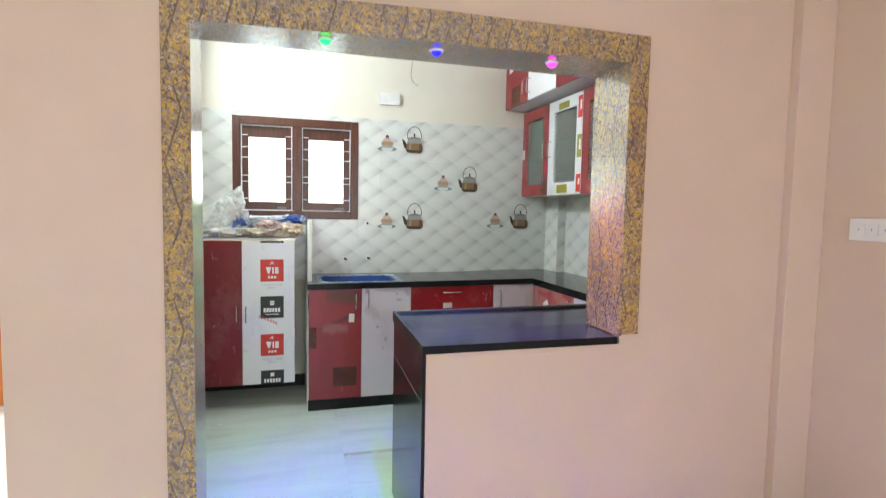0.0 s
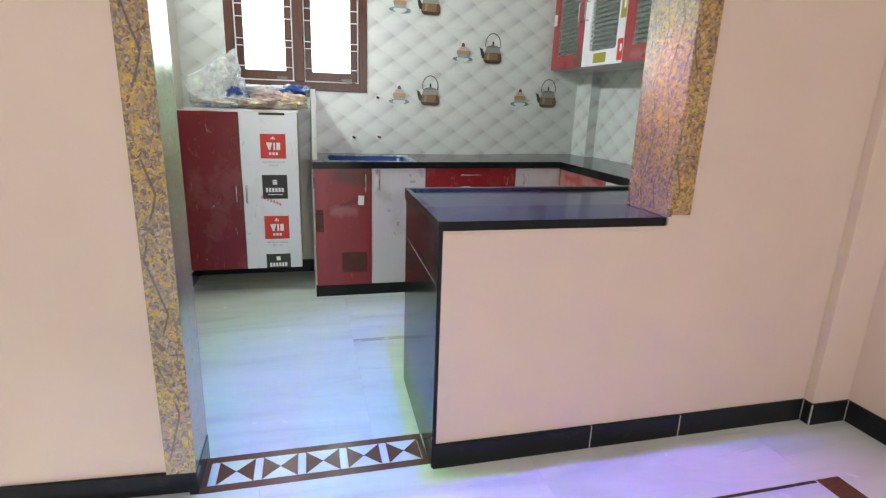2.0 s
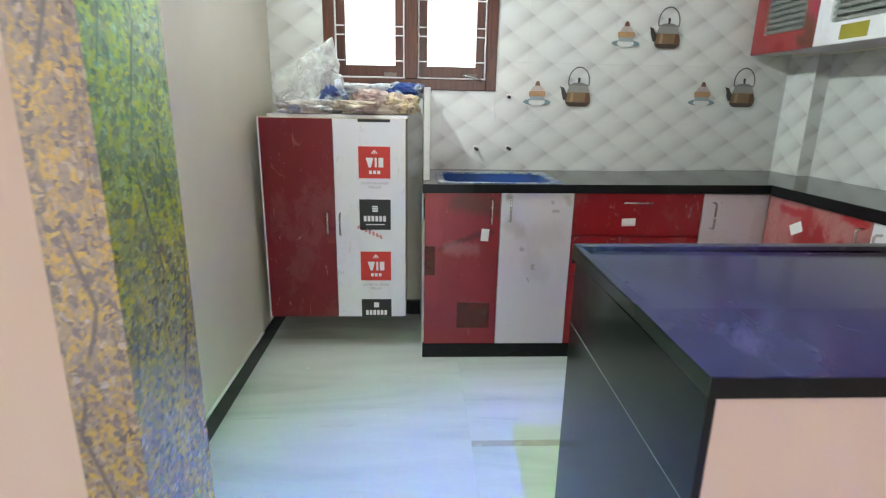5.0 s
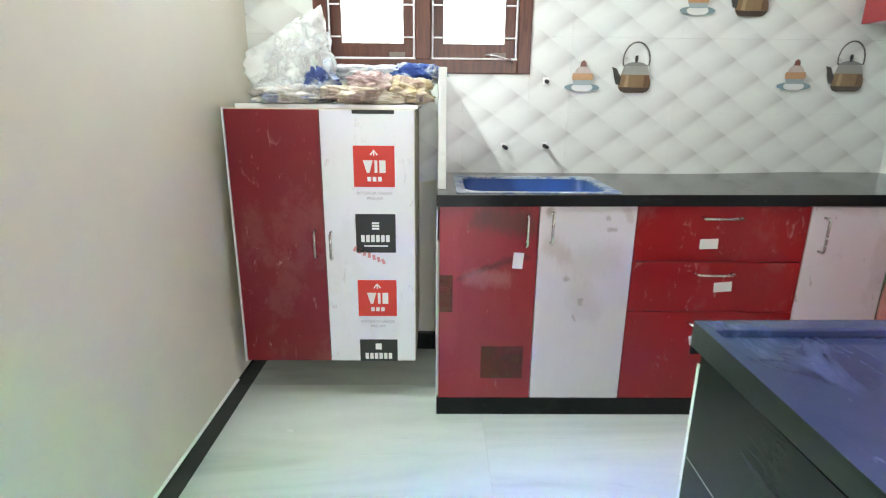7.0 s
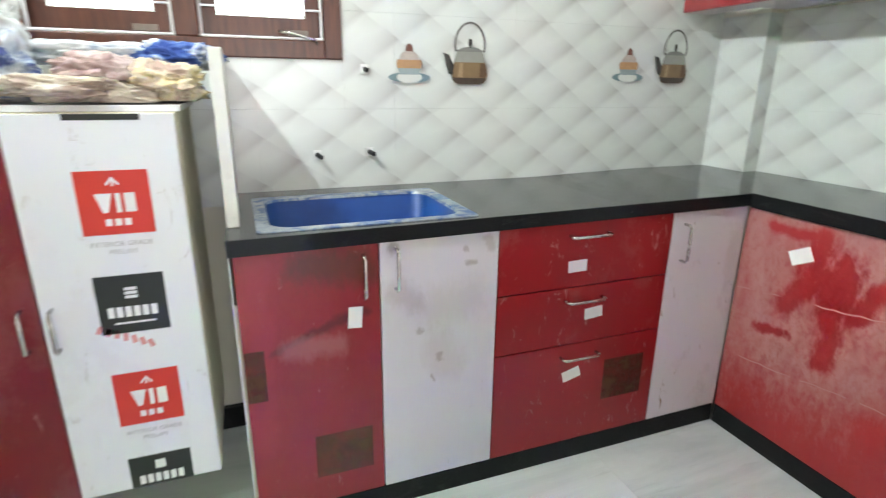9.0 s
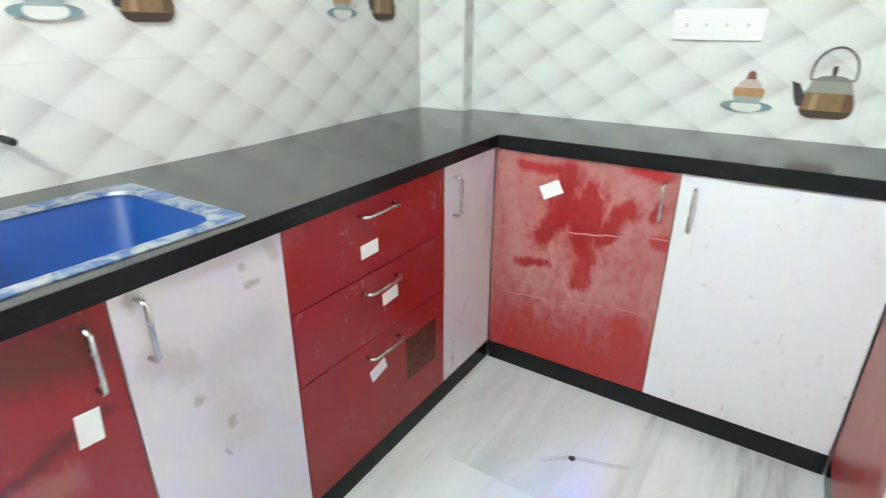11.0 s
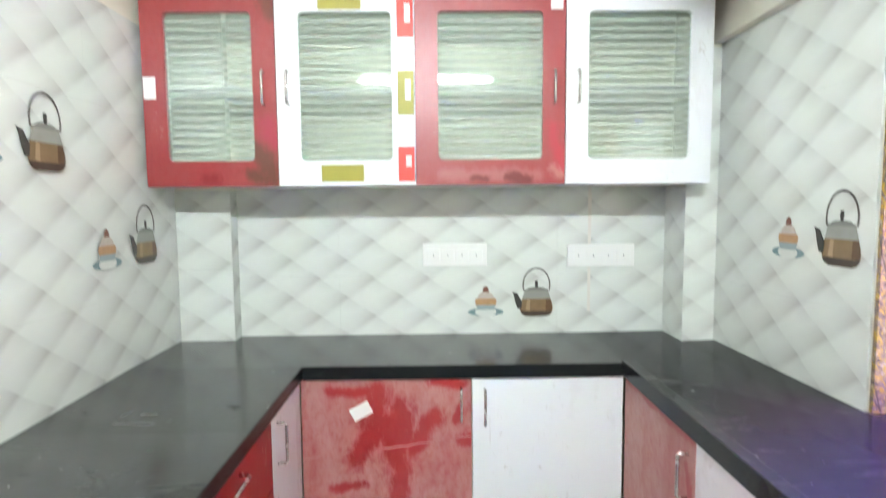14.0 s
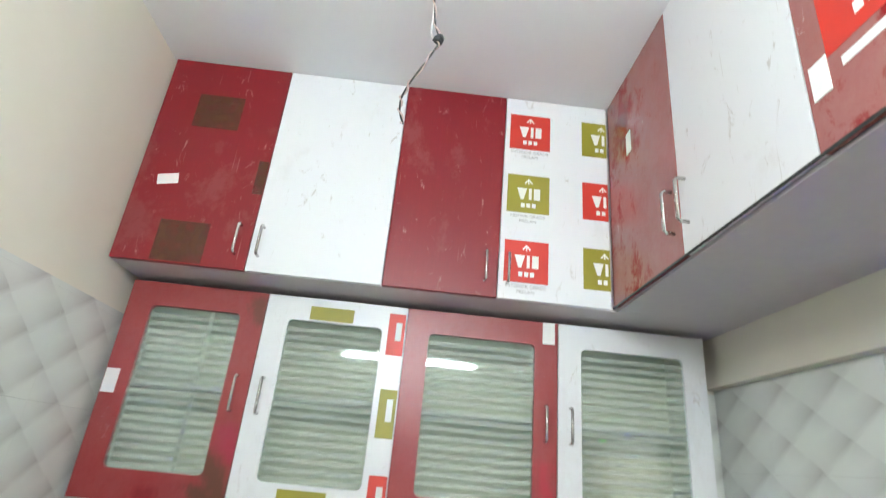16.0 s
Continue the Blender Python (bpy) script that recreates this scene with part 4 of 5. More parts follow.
# upper glazed cabinets
UC = Front("W", 1.930)
U0, U1 = 1.465, 2.138
upper = thing("glazed_cabinet", (2.07, 3.15, U0), "wall cabinet with four red and white glazed doors", "cabinet")
part("body_back", box(2.19, 2.236, 2.184, 3.940, U0, U1), CARCASS, upper)
part("body_bottom", box(1.949, 2.060, 2.166, 4.134, U0 + 0.001, U0 + 0.018), UNDER, upper)
part("body_bottom", box(2.0605, 2.189, 2.186, 3.905, U0 + 0.001, U0 + 0.018), UNDER, upper)
part("body_top", box(1.949, 2.060, 2.166, 4.134, U1 - 0.018, U1 - 0.001), UNDER, upper)
part("shelf", box(1.965, 2.060, 2.184, 4.116, 1.795, 1.812), UNDER, upper)
part("shelf", box(2.0605, 2.189, 2.186, 3.905, 1.795, 1.812), UNDER, upper)
for y in (2.166, 2.671, 3.194, 3.671, 4.117):
    part("side", box(1.949, 2.060, y, y + 0.017, U0 + 0.0185, U1 - 0.0185), UNDER, upper)


def rounded_frame(front, u0, u1, z0, z1, left, right, low, high, r, thick):
    """A door frame whose opening has rounded corners."""
    bm = bmesh.new()
    sides = []
    for w in (0.0, -thick):
        corner = [bm.verts.new(front.place(u, z, w)) for u, z in ((u1, z1), (u0, z1), (u0, z0), (u1, z0))]
        inner = []
        for cu, cz, a0 in ((u1 - right - r, z1 - high - r, 0), (u0 + left + r, z1 - high - r, 90), (u0 + left + r, z0 + low + r, 180), (u1 - right - r, z0 + low + r, 270)):
            inner.append([bm.verts.new(front.place(cu + r * math.cos(radians(a0 + 18 * k)), cz + r * math.sin(radians(a0 + 18 * k)), w)) for k in range(6)])
        for c in range(4):
            for k in range(5):
                bm.faces.new((corner[c], inner[c][k], inner[c][k + 1]))
            d = (c + 1) % 4
            bm.faces.new((corner[c], inner[c][5], inner[d][0], corner[d]))
        sides.append((corner, [v for group in inner for v in group]))
    for loop in (0, 1):
        a, b = sides[0][loop], sides[1][loop]
        for k in range(len(a)):
            bm.faces.new((a[k], a[(k + 1) % len(a)], b[(k + 1) % len(a)], b[k]))
    bmesh.ops.recalc_face_normals(bm, faces=bm.faces[:])
    return bm


YS = [2.165, 2.679, 3.202, 3.679, 4.135]
for n in range(4):
    a, b = YS[n] + GAP, YS[n + 1] - GAP
    m = (WHITE_BOARD, RED_GLAZED, WHITE_BOARD, RED_GLAZED)[n]
    z0, z1, w = U0 + GAP, U1 - GAP, 0.078
    ring = rounded_frame(UC, a, b, z0, z1, w, w, 0.086, 0.080, 0.018, 0.018)
    d = part("door", ring, m, upper, ("white", "red", "white", "red")[n] + " framed glass door")
    part("pane", UC.box(a + w - 0.004, b - w + 0.004, z0 + 0.074, z1 - 0.074, -0.012, -0.008), GLASS, d).visible_shadow = False
    # added sheet, lightens the view into the dark cabinet
    part("haze_sheet", UC.box(a + w - 0.004, b - w + 0.004, z0 + 0.080, z1 - 0.074, -0.0138, -0.0130), HAZE, d, "added pale greenish sheet that hazes the pane").visible_shadow = False
    stripes = [UC.box(a + w, b - w, z0 + 0.090 + 0.0272 * k, z0 + 0.090 + 0.0272 * k + 0.015, -0.0075, -0.007) for k in range(18)]
    part("etched_stripes", merge(*stripes), ETCH, d, "rows of etched stripes").visible_shadow = False
    handle(UC, a + 0.04 if n % 2 else b - 0.04, 1.80, 0.11, d)
    if n == 3:
        tag(UC, 4.110, 1.803, d, 0, 0.042, 0.075)
    if n == 1:
        tag(UC, 2.712, 2.098, d, 0, 0.042, 0.075)
    if n == 2:
        for z_lo, z_hi, mm in ((1.969, 2.111, STICK_RED), (1.708, 1.858, STICK_OLIVE), (1.480, 1.599, STICK_RED)):
            card = UC.plate([(3.206, z_lo), (3.262, z_lo), (3.262, z_hi), (3.206, z_hi)])
            bar = UC.plate([(3.216, z_lo + 0.05), (3.236, z_lo + 0.05), (3.236, z_hi - 0.03), (3.216, z_hi - 0.03)], 0.0008, 0.0013)
            part("sticker", join(card, bar), [mm, PAPER], d)
        for z_lo, z_hi in ((2.062, 2.108), (1.480, 1.538)):
            part("sticker", UC.plate([(3.383, z_lo), (3.53, z_lo), (3.53, z_hi), (3.383, z_hi)]), STICK_OLIVE, d)

# loft cabinets
LC, LS = Front("W", 1.775), Front("N", 2.540)
L0, L1 = 2.158, CEIL
loft = thing("loft_cabinet", (2.0, 3.3, L0), "row of red and white loft cabinet doors under the ceiling", "cabinet")
part("body", box(1.794, 2.244, 2.06, 4.156, L0 + 0.001, CEIL - 0.001), UNDER, loft, "grey-white underside boards")
YS = [2.545, 2.922, 3.294, 3.730, 4.154]
for n in range(4):
    a, b = YS[n], YS[n + 1]
    m = (WHITE_BOARD, RED, WHITE_BOARD, RED)[n]
    d = panel("door", LC, a, b, L0, L1 - 0.002, m, loft, ("white", "red", "white", "red")[n] + " laminate loft door")
    handle(LC, a + 0.042 if n % 2 else b - 0.032, 2.262, 0.10, d)
    if n == 3:
        tag(LC, 4.05, 2.452, d, 80, 0.038, 0.068)
        mark(LC, 3.87, 4.03, 2.166, 2.305, d)
        mark(LC, 3.87, 4.03, 2.668, 2.805, d)
        mark(LC, 3.733, 3.766, 2.43, 2.557, d)
    if n == 0:
        for z, p, q, t in ((2.803, STICK_RED, STICK_OLIVE, "INTERIOR GRADE"), (2.547, STICK_OLIVE, STICK_RED, "HDFWR GRADE"), (2.293, STICK_RED, STICK_OLIVE, "INTERIOR GRADE")):
            sticker(LC, 2.830, z, 0.148, d, p)
            sticker(LC, 2.565, z, 0.146, d, q, 2.547)
            words(LC, t, 2.830, z - 0.088, 0.017, d, INK)
            words(LC, "PRELAM", 2.830, z - 0.107, 0.017, d, INK)
loft = thing("loft_cabinet", (1.0, 2.3, L0), "loft cabinet with pale-filmed red and white doors above the opening", "cabinet")
part("body", box(0.40, 1.793, 2.062, 2.521, L0 + 0.001, CEIL - 0.001), UNDER, loft, "grey-white underside boards")
part("edge_strip", box(0.40, 1.774, 2.5412, 2.5425, L0 + 0.001, L0 + 0.008), BLACK, loft)
for a, b, m, hu in ((1.308, 1.774, RED_GLOSS, 1.345), (0.855, 1.308, WHITE_BOARD, 1.272), (0.40, 0.855, RED_GLOSS, 0.0)):
    d = panel("door", LS, a, b, L0 + 0.008, L1 - 0.002, m, loft, ("white" if m is WHITE_BOARD else "scuffed red") + " laminate loft door")
    if hu:
        handle(LS, hu, 2.30, 0.12, d)
        if hu > 1.3:
            tag(LS, 1.594, 2.68, d, 0, 0.036, 0.08)
    else:
        sticker(LS, 0.70, 2.42, 0.20, d, STICK_RED)
        part("print_bar", LS.plate([(0.63, 2.282), (0.775, 2.282), (0.775, 2.300), (0.63, 2.300)]), PAPER, d)
        tag(LS, 0.822, 2.295, d, 0, 0.04, 0.07)

# ---- electrical things ----


def switch_plate(front, u0, u1, z0, z1, count, label):
    s = thing("switch_plate", front.place((u0 + u1) / 2, z0, 0), label, "switch", "switch plates")
    part("plate", front.box(u0, u1, z0, z1, 0.0, 0.010, 0.003), PLASTIC, s)
    w = (u1 - u0 - 0.03) / count
    for k in range(count):
        a = u0 + 0.015 + w * k
        part("rocker", front.box(a + 0.003, a + w - 0.003, z0 + 0.022, z1 - 0.022, 0.010, 0.0135, 0.0015), PLASTIC, s)
        part("slot", front.box(a + w / 2 - 0.002, a + w / 2 + 0.002, z0 + 0.04, z0 + 0.05, 0.0135, 0.0139), INK, s)


switch_plate(NORTH, 0.744, 0.902, 2.137, 2.224, 2, "white two-gang switch plate on the cream wall")
switch_plate(EAST, 2.925, 3.189, 1.146, 1.238, 4, "white four-gang switch plate on the tiles")
switch_plate(EAST, 2.316, 2.594, 1.139, 1.231, 4, "white socket plate on the tiles")
switch_plate(Front("W", 2.263), 1.446, 1.673, 1.2515, 1.340, 4, "white switch plate on the pink wall")

tube_light = thing("tube_light", (-0.585, 3.2, 2.37), "lit fluorescent tube batten on the side wall", "lamp")
part("batten", box(-0.578, -0.553, 2.62, 3.78, 2.40, 2.44, 0.004), PLASTIC, tube_light)
smooth(part("tube", tube([(-0.53, 2.66, 2.405), (-0.53, 3.74, 2.405)], 0.013, 12), TUBE, tube_light, "glowing white tube"))
for y in (2.64, 3.76):
    part("cap", box(-0.555, -0.515, y - 0.012, y + 0.012, 2.388, 2.43, 0.003), PLASTIC, tube_light)

holder = thing("lamp_holder", (0.807, 4.165, 2.50), "small white wall lamp holder without bulb", "lamp holder")
h1 = bmesh.new()
bmesh.ops.create_cone(h1, cap_ends=True, segments=20, radius1=0.034, radius2=0.030, depth=0.02, matrix=Matrix.Translation((0.807, 4.155, 2.515)) @ pose(0, 0, 0, 90))
part("base", h1, PLASTIC, holder)
h1 = bmesh.new()
bmesh.ops.create_cone(h1, cap_ends=True, segments=20, radius1=0.02, radius2=0.022, depth=0.05, matrix=Matrix.Translation((0.807, 4.13, 2.505)) @ pose(0, 0, 0, 60))
part("socket", h1, PLASTIC, holder)


def curl(points, steps=6):
    pts, out = [Vector(p) for p in points], []
    for i in range(len(pts) - 1):
        p0, p1, p2, p3 = pts[max(i - 1, 0)], pts[i], pts[i + 1], pts[min(i + 2, len(pts) - 1)]
        for k in range(steps):
            t = k / steps
            out.append(0.5 * ((2 * p1) + (p2 - p0) * t + (2 * p0 - 5 * p1 + 4 * p2 - p3) * t * t + (3 * p1 - p0 - 3 * p2 + p3) * t ** 3))
    return out + [pts[-1]]


def loose_wire(name, points, radius, material, label, base):
    w = thing(name, base, label, "wire", "loose wires")
    smooth(part("cable", tube(curl(points), radius, 6), material, w))
    return w


w = loose_wire("loose_wire", [(1.0, 4.165, 2.48), (0.995, 4.14, 2.46), (0.985, 4.13, 2.40), (0.985, 4.13, 2.35), (1.01, 4.13, 2.31), (1.05, 4.14, 2.295)], 0.003, INK, "thin grey cable end hanging from the cream wall", (1.0, 4.165, 2.48))
w = loose_wire("loose_wire", [(0.215, 4.165, 2.50), (0.215, 4.11, 2.49), (0.225, 4.09, 2.45), (0.20, 4.09, 2.42), (0.17, 4.10, 2.425)], 0.004, INK, "short grey cable end curling out of the wall", (0.215, 4.165, 2.50))
w = loose_wire("ceiling_wire", [(1.2, 3.22, 2.95), (1.2, 3.215, 2.80), (1.2, 3.205, 2.70), (1.2, 3.19, 2.64), (1.2, 3.20, 2.60), (1.2, 3.245, 2.50), (1.2, 3.262, 2.45), (1.2, 3.262, 2.41), (1.2, 3.25, 2.375)], 0.0024, BLACK, "twisted red and black fan wire hanging from the ceiling", (1.2, 3.22, 2.95))
smooth(part("strand", tube([p + Vector((0.005 * math.cos(i * 1.1), 0.005 * math.sin(i * 1.1), 0)) for i, p in enumerate(curl([(1.2, 3.22, 2.95), (1.2, 3.215, 2.80), (1.2, 3.205, 2.70), (1.2, 3.19, 2.64), (1.2, 3.20, 2.60), (1.2, 3.245, 2.50), (1.2, 3.262, 2.45), (1.2, 3.262, 2.41), (1.2, 3.25, 2.375)]))], 0.0022, 6), WIRE_RED, w, "pale red strand"))
smooth(part("strand", tube([p + Vector((0, 0.012 + 0.006 * math.sin(i * 0.7), 0)) for i, p in enumerate(curl([(1.2, 3.215, 2.95), (1.2, 3.21, 2.80), (1.2, 3.19, 2.64)]))], 0.002, 6), PAPER, w, "white strand"))
knot = bmesh.new()
bmesh.ops.create_uvsphere(knot, u_segments=10, v_segments=6, radius=0.014, matrix=Matrix.Translation((1.2, 3.19, 2.64)))
for v in knot.verts:
    v.co += 0.005 * noise.noise_vector(v.co * 90)
part("knot", knot, BLACK, w)
stain = thing("sealant_run", (2.2365, 2.50, 0.95), "pale sealant run down the tiles below the cabinet", "stain")
part("run", EAST.plate([(2.495, 0.95), (2.506, 0.95), (2.508, 1.464), (2.493, 1.464)], 0.0, 0.0008), plain("pale_sealant", (0.70, 0.66, 0.60), 0.4), stain)

for n, (u, z) in enumerate(((0.493, 0.962), (0.668, 0.967), (0.660, 1.234))):
    inlet = thing("pipe_outlet", (u, 4.157, z), "dark capped water outlet in the tiles", "pipe", "water outlets")
    part("hole_plate", NORTH.box(u - 0.013, u + 0.013, z - 0.015, z + 0.015, 0.0, 0.004, 0.001), PLASTIC, inlet)
    part("stub", tube([NORTH.place(u, z, 0), NORTH.place(u + 0.006, z - 0.004, 0.045 if n < 2 else 0.012)], 0.008, 10), BLACK, inlet)

# ---- heap on the tall cabinet ----


def crumple(centre, size, bend, fine, seed, flat=0.0):
    bm = bmesh.new()
    bmesh.ops.create_icosphere(bm, subdivisions=5, radius=1.0)
    off = Vector((seed * 3.7, seed * 1.3, seed * 2.1))
    for v in bm.verts:
        d = v.co.normalized()
        w = d * 3.2 + off + 0.9 * noise.noise_vector(d * 2.1 + off)
        r = 1 + bend * noise.noise(d * 1.6 + off) + fine * (1 - 3 * abs(noise.noise(w))) + fine * 0.6 * (1 - 3 * abs(noise.noise(w * 2.3))) + fine * 0.25 * (1 - 3 * abs(noise.noise(w * 5.5)))
        p = Vector((d.x * size[0], d.y * size[1], d.z * size[2])) * r
        if flat:
            p.z = max(p.z, -size[2] * flat)
        v.co = p + Vector(centre)
    return bm


def cloth_mat(name, a, b, c, scale):
    m = Nodes(name, 0.85)
    n = m.noise(scale, 4, 0.6, 1.0)
    m.put("Base Color", m.ramp(n, (0.40, a), (0.50, b), (0.60, c)))
    m.bump(m.noise(60, 4), 0.4, 0.004)
    return m.mat


bag_mat = Nodes("thin_white_plastic", 0.25)
bag_mat.put("Base Color", (0.88, 0.90, 0.88))
_thin, _clear, _both, _film = (bag_mat.node("ShaderNode" + k) for k in ("BsdfTranslucent", "BsdfTransparent", "MixShader", "MixShader"))
_thin.inputs[0].default_value = (0.92, 0.95, 0.93, 1)
_both.inputs[0].default_value = 0.55
bag_mat.link(bag_mat.bsdf.outputs[0], _both.inputs[1])
bag_mat.link(_thin.outputs[0], _both.inputs[2])
bag_mat.link(bag_mat.math("MULTIPLY_ADD", bag_mat.ramp(bag_mat.noise(9, 4, 0.6, 0.6), (0.4, 0.0), (0.62, 1.0)), 0.38, 0.22), _film.inputs[0])
bag_mat.link(_clear.outputs[0], _film.inputs[1])
bag_mat.link(_both.outputs[0], _film.inputs[2])
bag_mat.link(_film.outputs[0], bag_mat.tree.nodes["Material Output"].inputs[0])
bag_mat.bump(bag_mat.noise(9, 3, 0.5, 0.8), 0.6, 0.02)
bag = thing("plastic_bag", (-0.36, 3.92, 1.137), "crumpled translucent white plastic bag on the tall cabinet", "bag")
bag_bm = crumple((-0.34, 3.92, 1.27), (0.145, 0.11, 0.155), 0.45, 0.055, 2, 0.9)
for v in bag_bm.verts:
    k = (v.co.z - 1.27) / 0.15
    v.co.x += 0.075 * max(k, 0) ** 1.5
    if k > 0.3:
        v.co.x = -0.265 + (v.co.x + 0.265) * (1 - 0.45 * (k - 0.3))
    v.co.z = max(v.co.z, 1.1385)
smooth(part("bag", bag_bm, bag_mat.mat, bag))
part("print_patch", merge(*[Front("S", 3.802).plate(tilt_rect(-0.275 + 0.022 * k, 1.27 + 0.004 * k, 0.012, 0.05, 8), -0.012, 0.0) for k in range(4)]), INK, bag)
heap = [
    ((-0.32, 3.84, 1.168), (0.135, 0.10, 0.034), 3, ((0.50, 0.46, 0.40), (0.68, 0.67, 0.64), (0.28, 0.31, 0.42)), "grey and blue crumpled cloth on the tall cabinet"),
    ((-0.215, 3.85, 1.205), (0.055, 0.06, 0.066), 4, ((0.05, 0.08, 0.24), (0.40, 0.46, 0.54), (0.62, 0.64, 0.66)), "dark blue printed plastic packet on the tall cabinet"),
    ((-0.06, 3.82, 1.166), (0.135, 0.10, 0.030), 5, ((0.70, 0.64, 0.52), (0.64, 0.57, 0.46), (0.46, 0.36, 0.30)), "cream crumpled rag on the tall cabinet"),
    ((-0.03, 3.86, 1.208), (0.085, 0.07, 0.034), 9, ((0.40, 0.28, 0.26), (0.52, 0.40, 0.38), (0.62, 0.52, 0.48)), "mauve crumpled rag on the tall cabinet"),
    ((0.105, 3.84, 1.182), (0.080, 0.08, 0.044), 6, ((0.66, 0.52, 0.28), (0.66, 0.56, 0.42), (0.44, 0.32, 0.26)), "cream and ochre stained rag on the tall cabinet"),
    ((-0.07, 3.99, 1.250), (0.165, 0.07, 0.030), 7, ((0.78, 0.80, 0.80), (0.70, 0.73, 0.76), (0.40, 0.46, 0.56)), "white and pale blue plastic sheet on the tall cabinet"),
    ((0.125, 3.97, 1.248), (0.085, 0.06, 0.036), 8, ((0.03, 0.07, 0.28), (0.10, 0.18, 0.44), (0.70, 0.72, 0.74)), "blue and white plastic sheet on the tall cabinet"),
]
for c, s, seed, tones, label in heap:
    t = thing("rag", (c[0], c[1], 1.137), label, "rag", "rags on the tall cabinet")
    smooth(part("cloth", crumple(c, s, 0.55, 0.16, seed, 0.85), cloth_mat("crumpled_cloth", *tones, 11), t))
t = thing("carton", (0.02, 4.02, 1.137), "flat cardboard piece under the rags", "cardboard")
part("board", box(-0.16, 0.16, 3.95, 4.13, 1.1375, 1.215, 0.004), CARCASS, t)

# ---- doors in the living room and the hall ----


def teak_door(name, front, u0, u1, label):
    d = thing(name, front.place((u0 + u1) / 2, 0, 0), label, "door", "", "structure")
    for a, b in ((u0, u0 + 0.08), (u1 - 0.08, u1)):
        part("frame_post", front.box(a, b, 0, 2.1, 0.0, 0.06, 0.004), DOOR_WOOD, d)
    part("frame_head", front.box(u0 + 0.08, u1 - 0.08, 2.02, 2.1, 0.0, 0.06, 0.004), DOOR_WOOD, d)
    a, b = u0 + 0.083, u1 - 0.083
    leaf = part("leaf", front.box(a, b, 0.005, 2.017, 0.004, 0.034, 0.003), DOOR_WOOD, d)
    for z0, z1 in ((0.18, 0.75), (0.92, 1.25), (1.38, 1.88)):
        part("raised_panel", front.box(a + 0.12, b - 0.12, z0, z1, 0.034, 0.046, 0.008), DOOR_WOOD, leaf)
    part("handle", tube([front.place(a + 0.06, 1.0, 0.034), front.place(a + 0.06, 1.0, 0.075), front.place(a + 0.16, 1.0, 0.075)], 0.009), STEEL, leaf)
    return d


teak_door("door_1", Front("W", 2.263), 0.01, 0.965, "orange varnished teak panel door, closed")
teak_door("door_2", Front("S", 4.165), -2.45, -1.62, "orange varnished teak door at the sunlit hall end, closed")

# ---- printed motifs on the tiles ----


def arc(cu, cz, ru, rz, a0, a1, n):
    return [(cu + ru * math.cos(radians(a0 + (a1 - a0) * k / n)), cz + rz * math.sin(radians(a0 + (a1 - a0) * k / n))) for k in range(n + 1)]


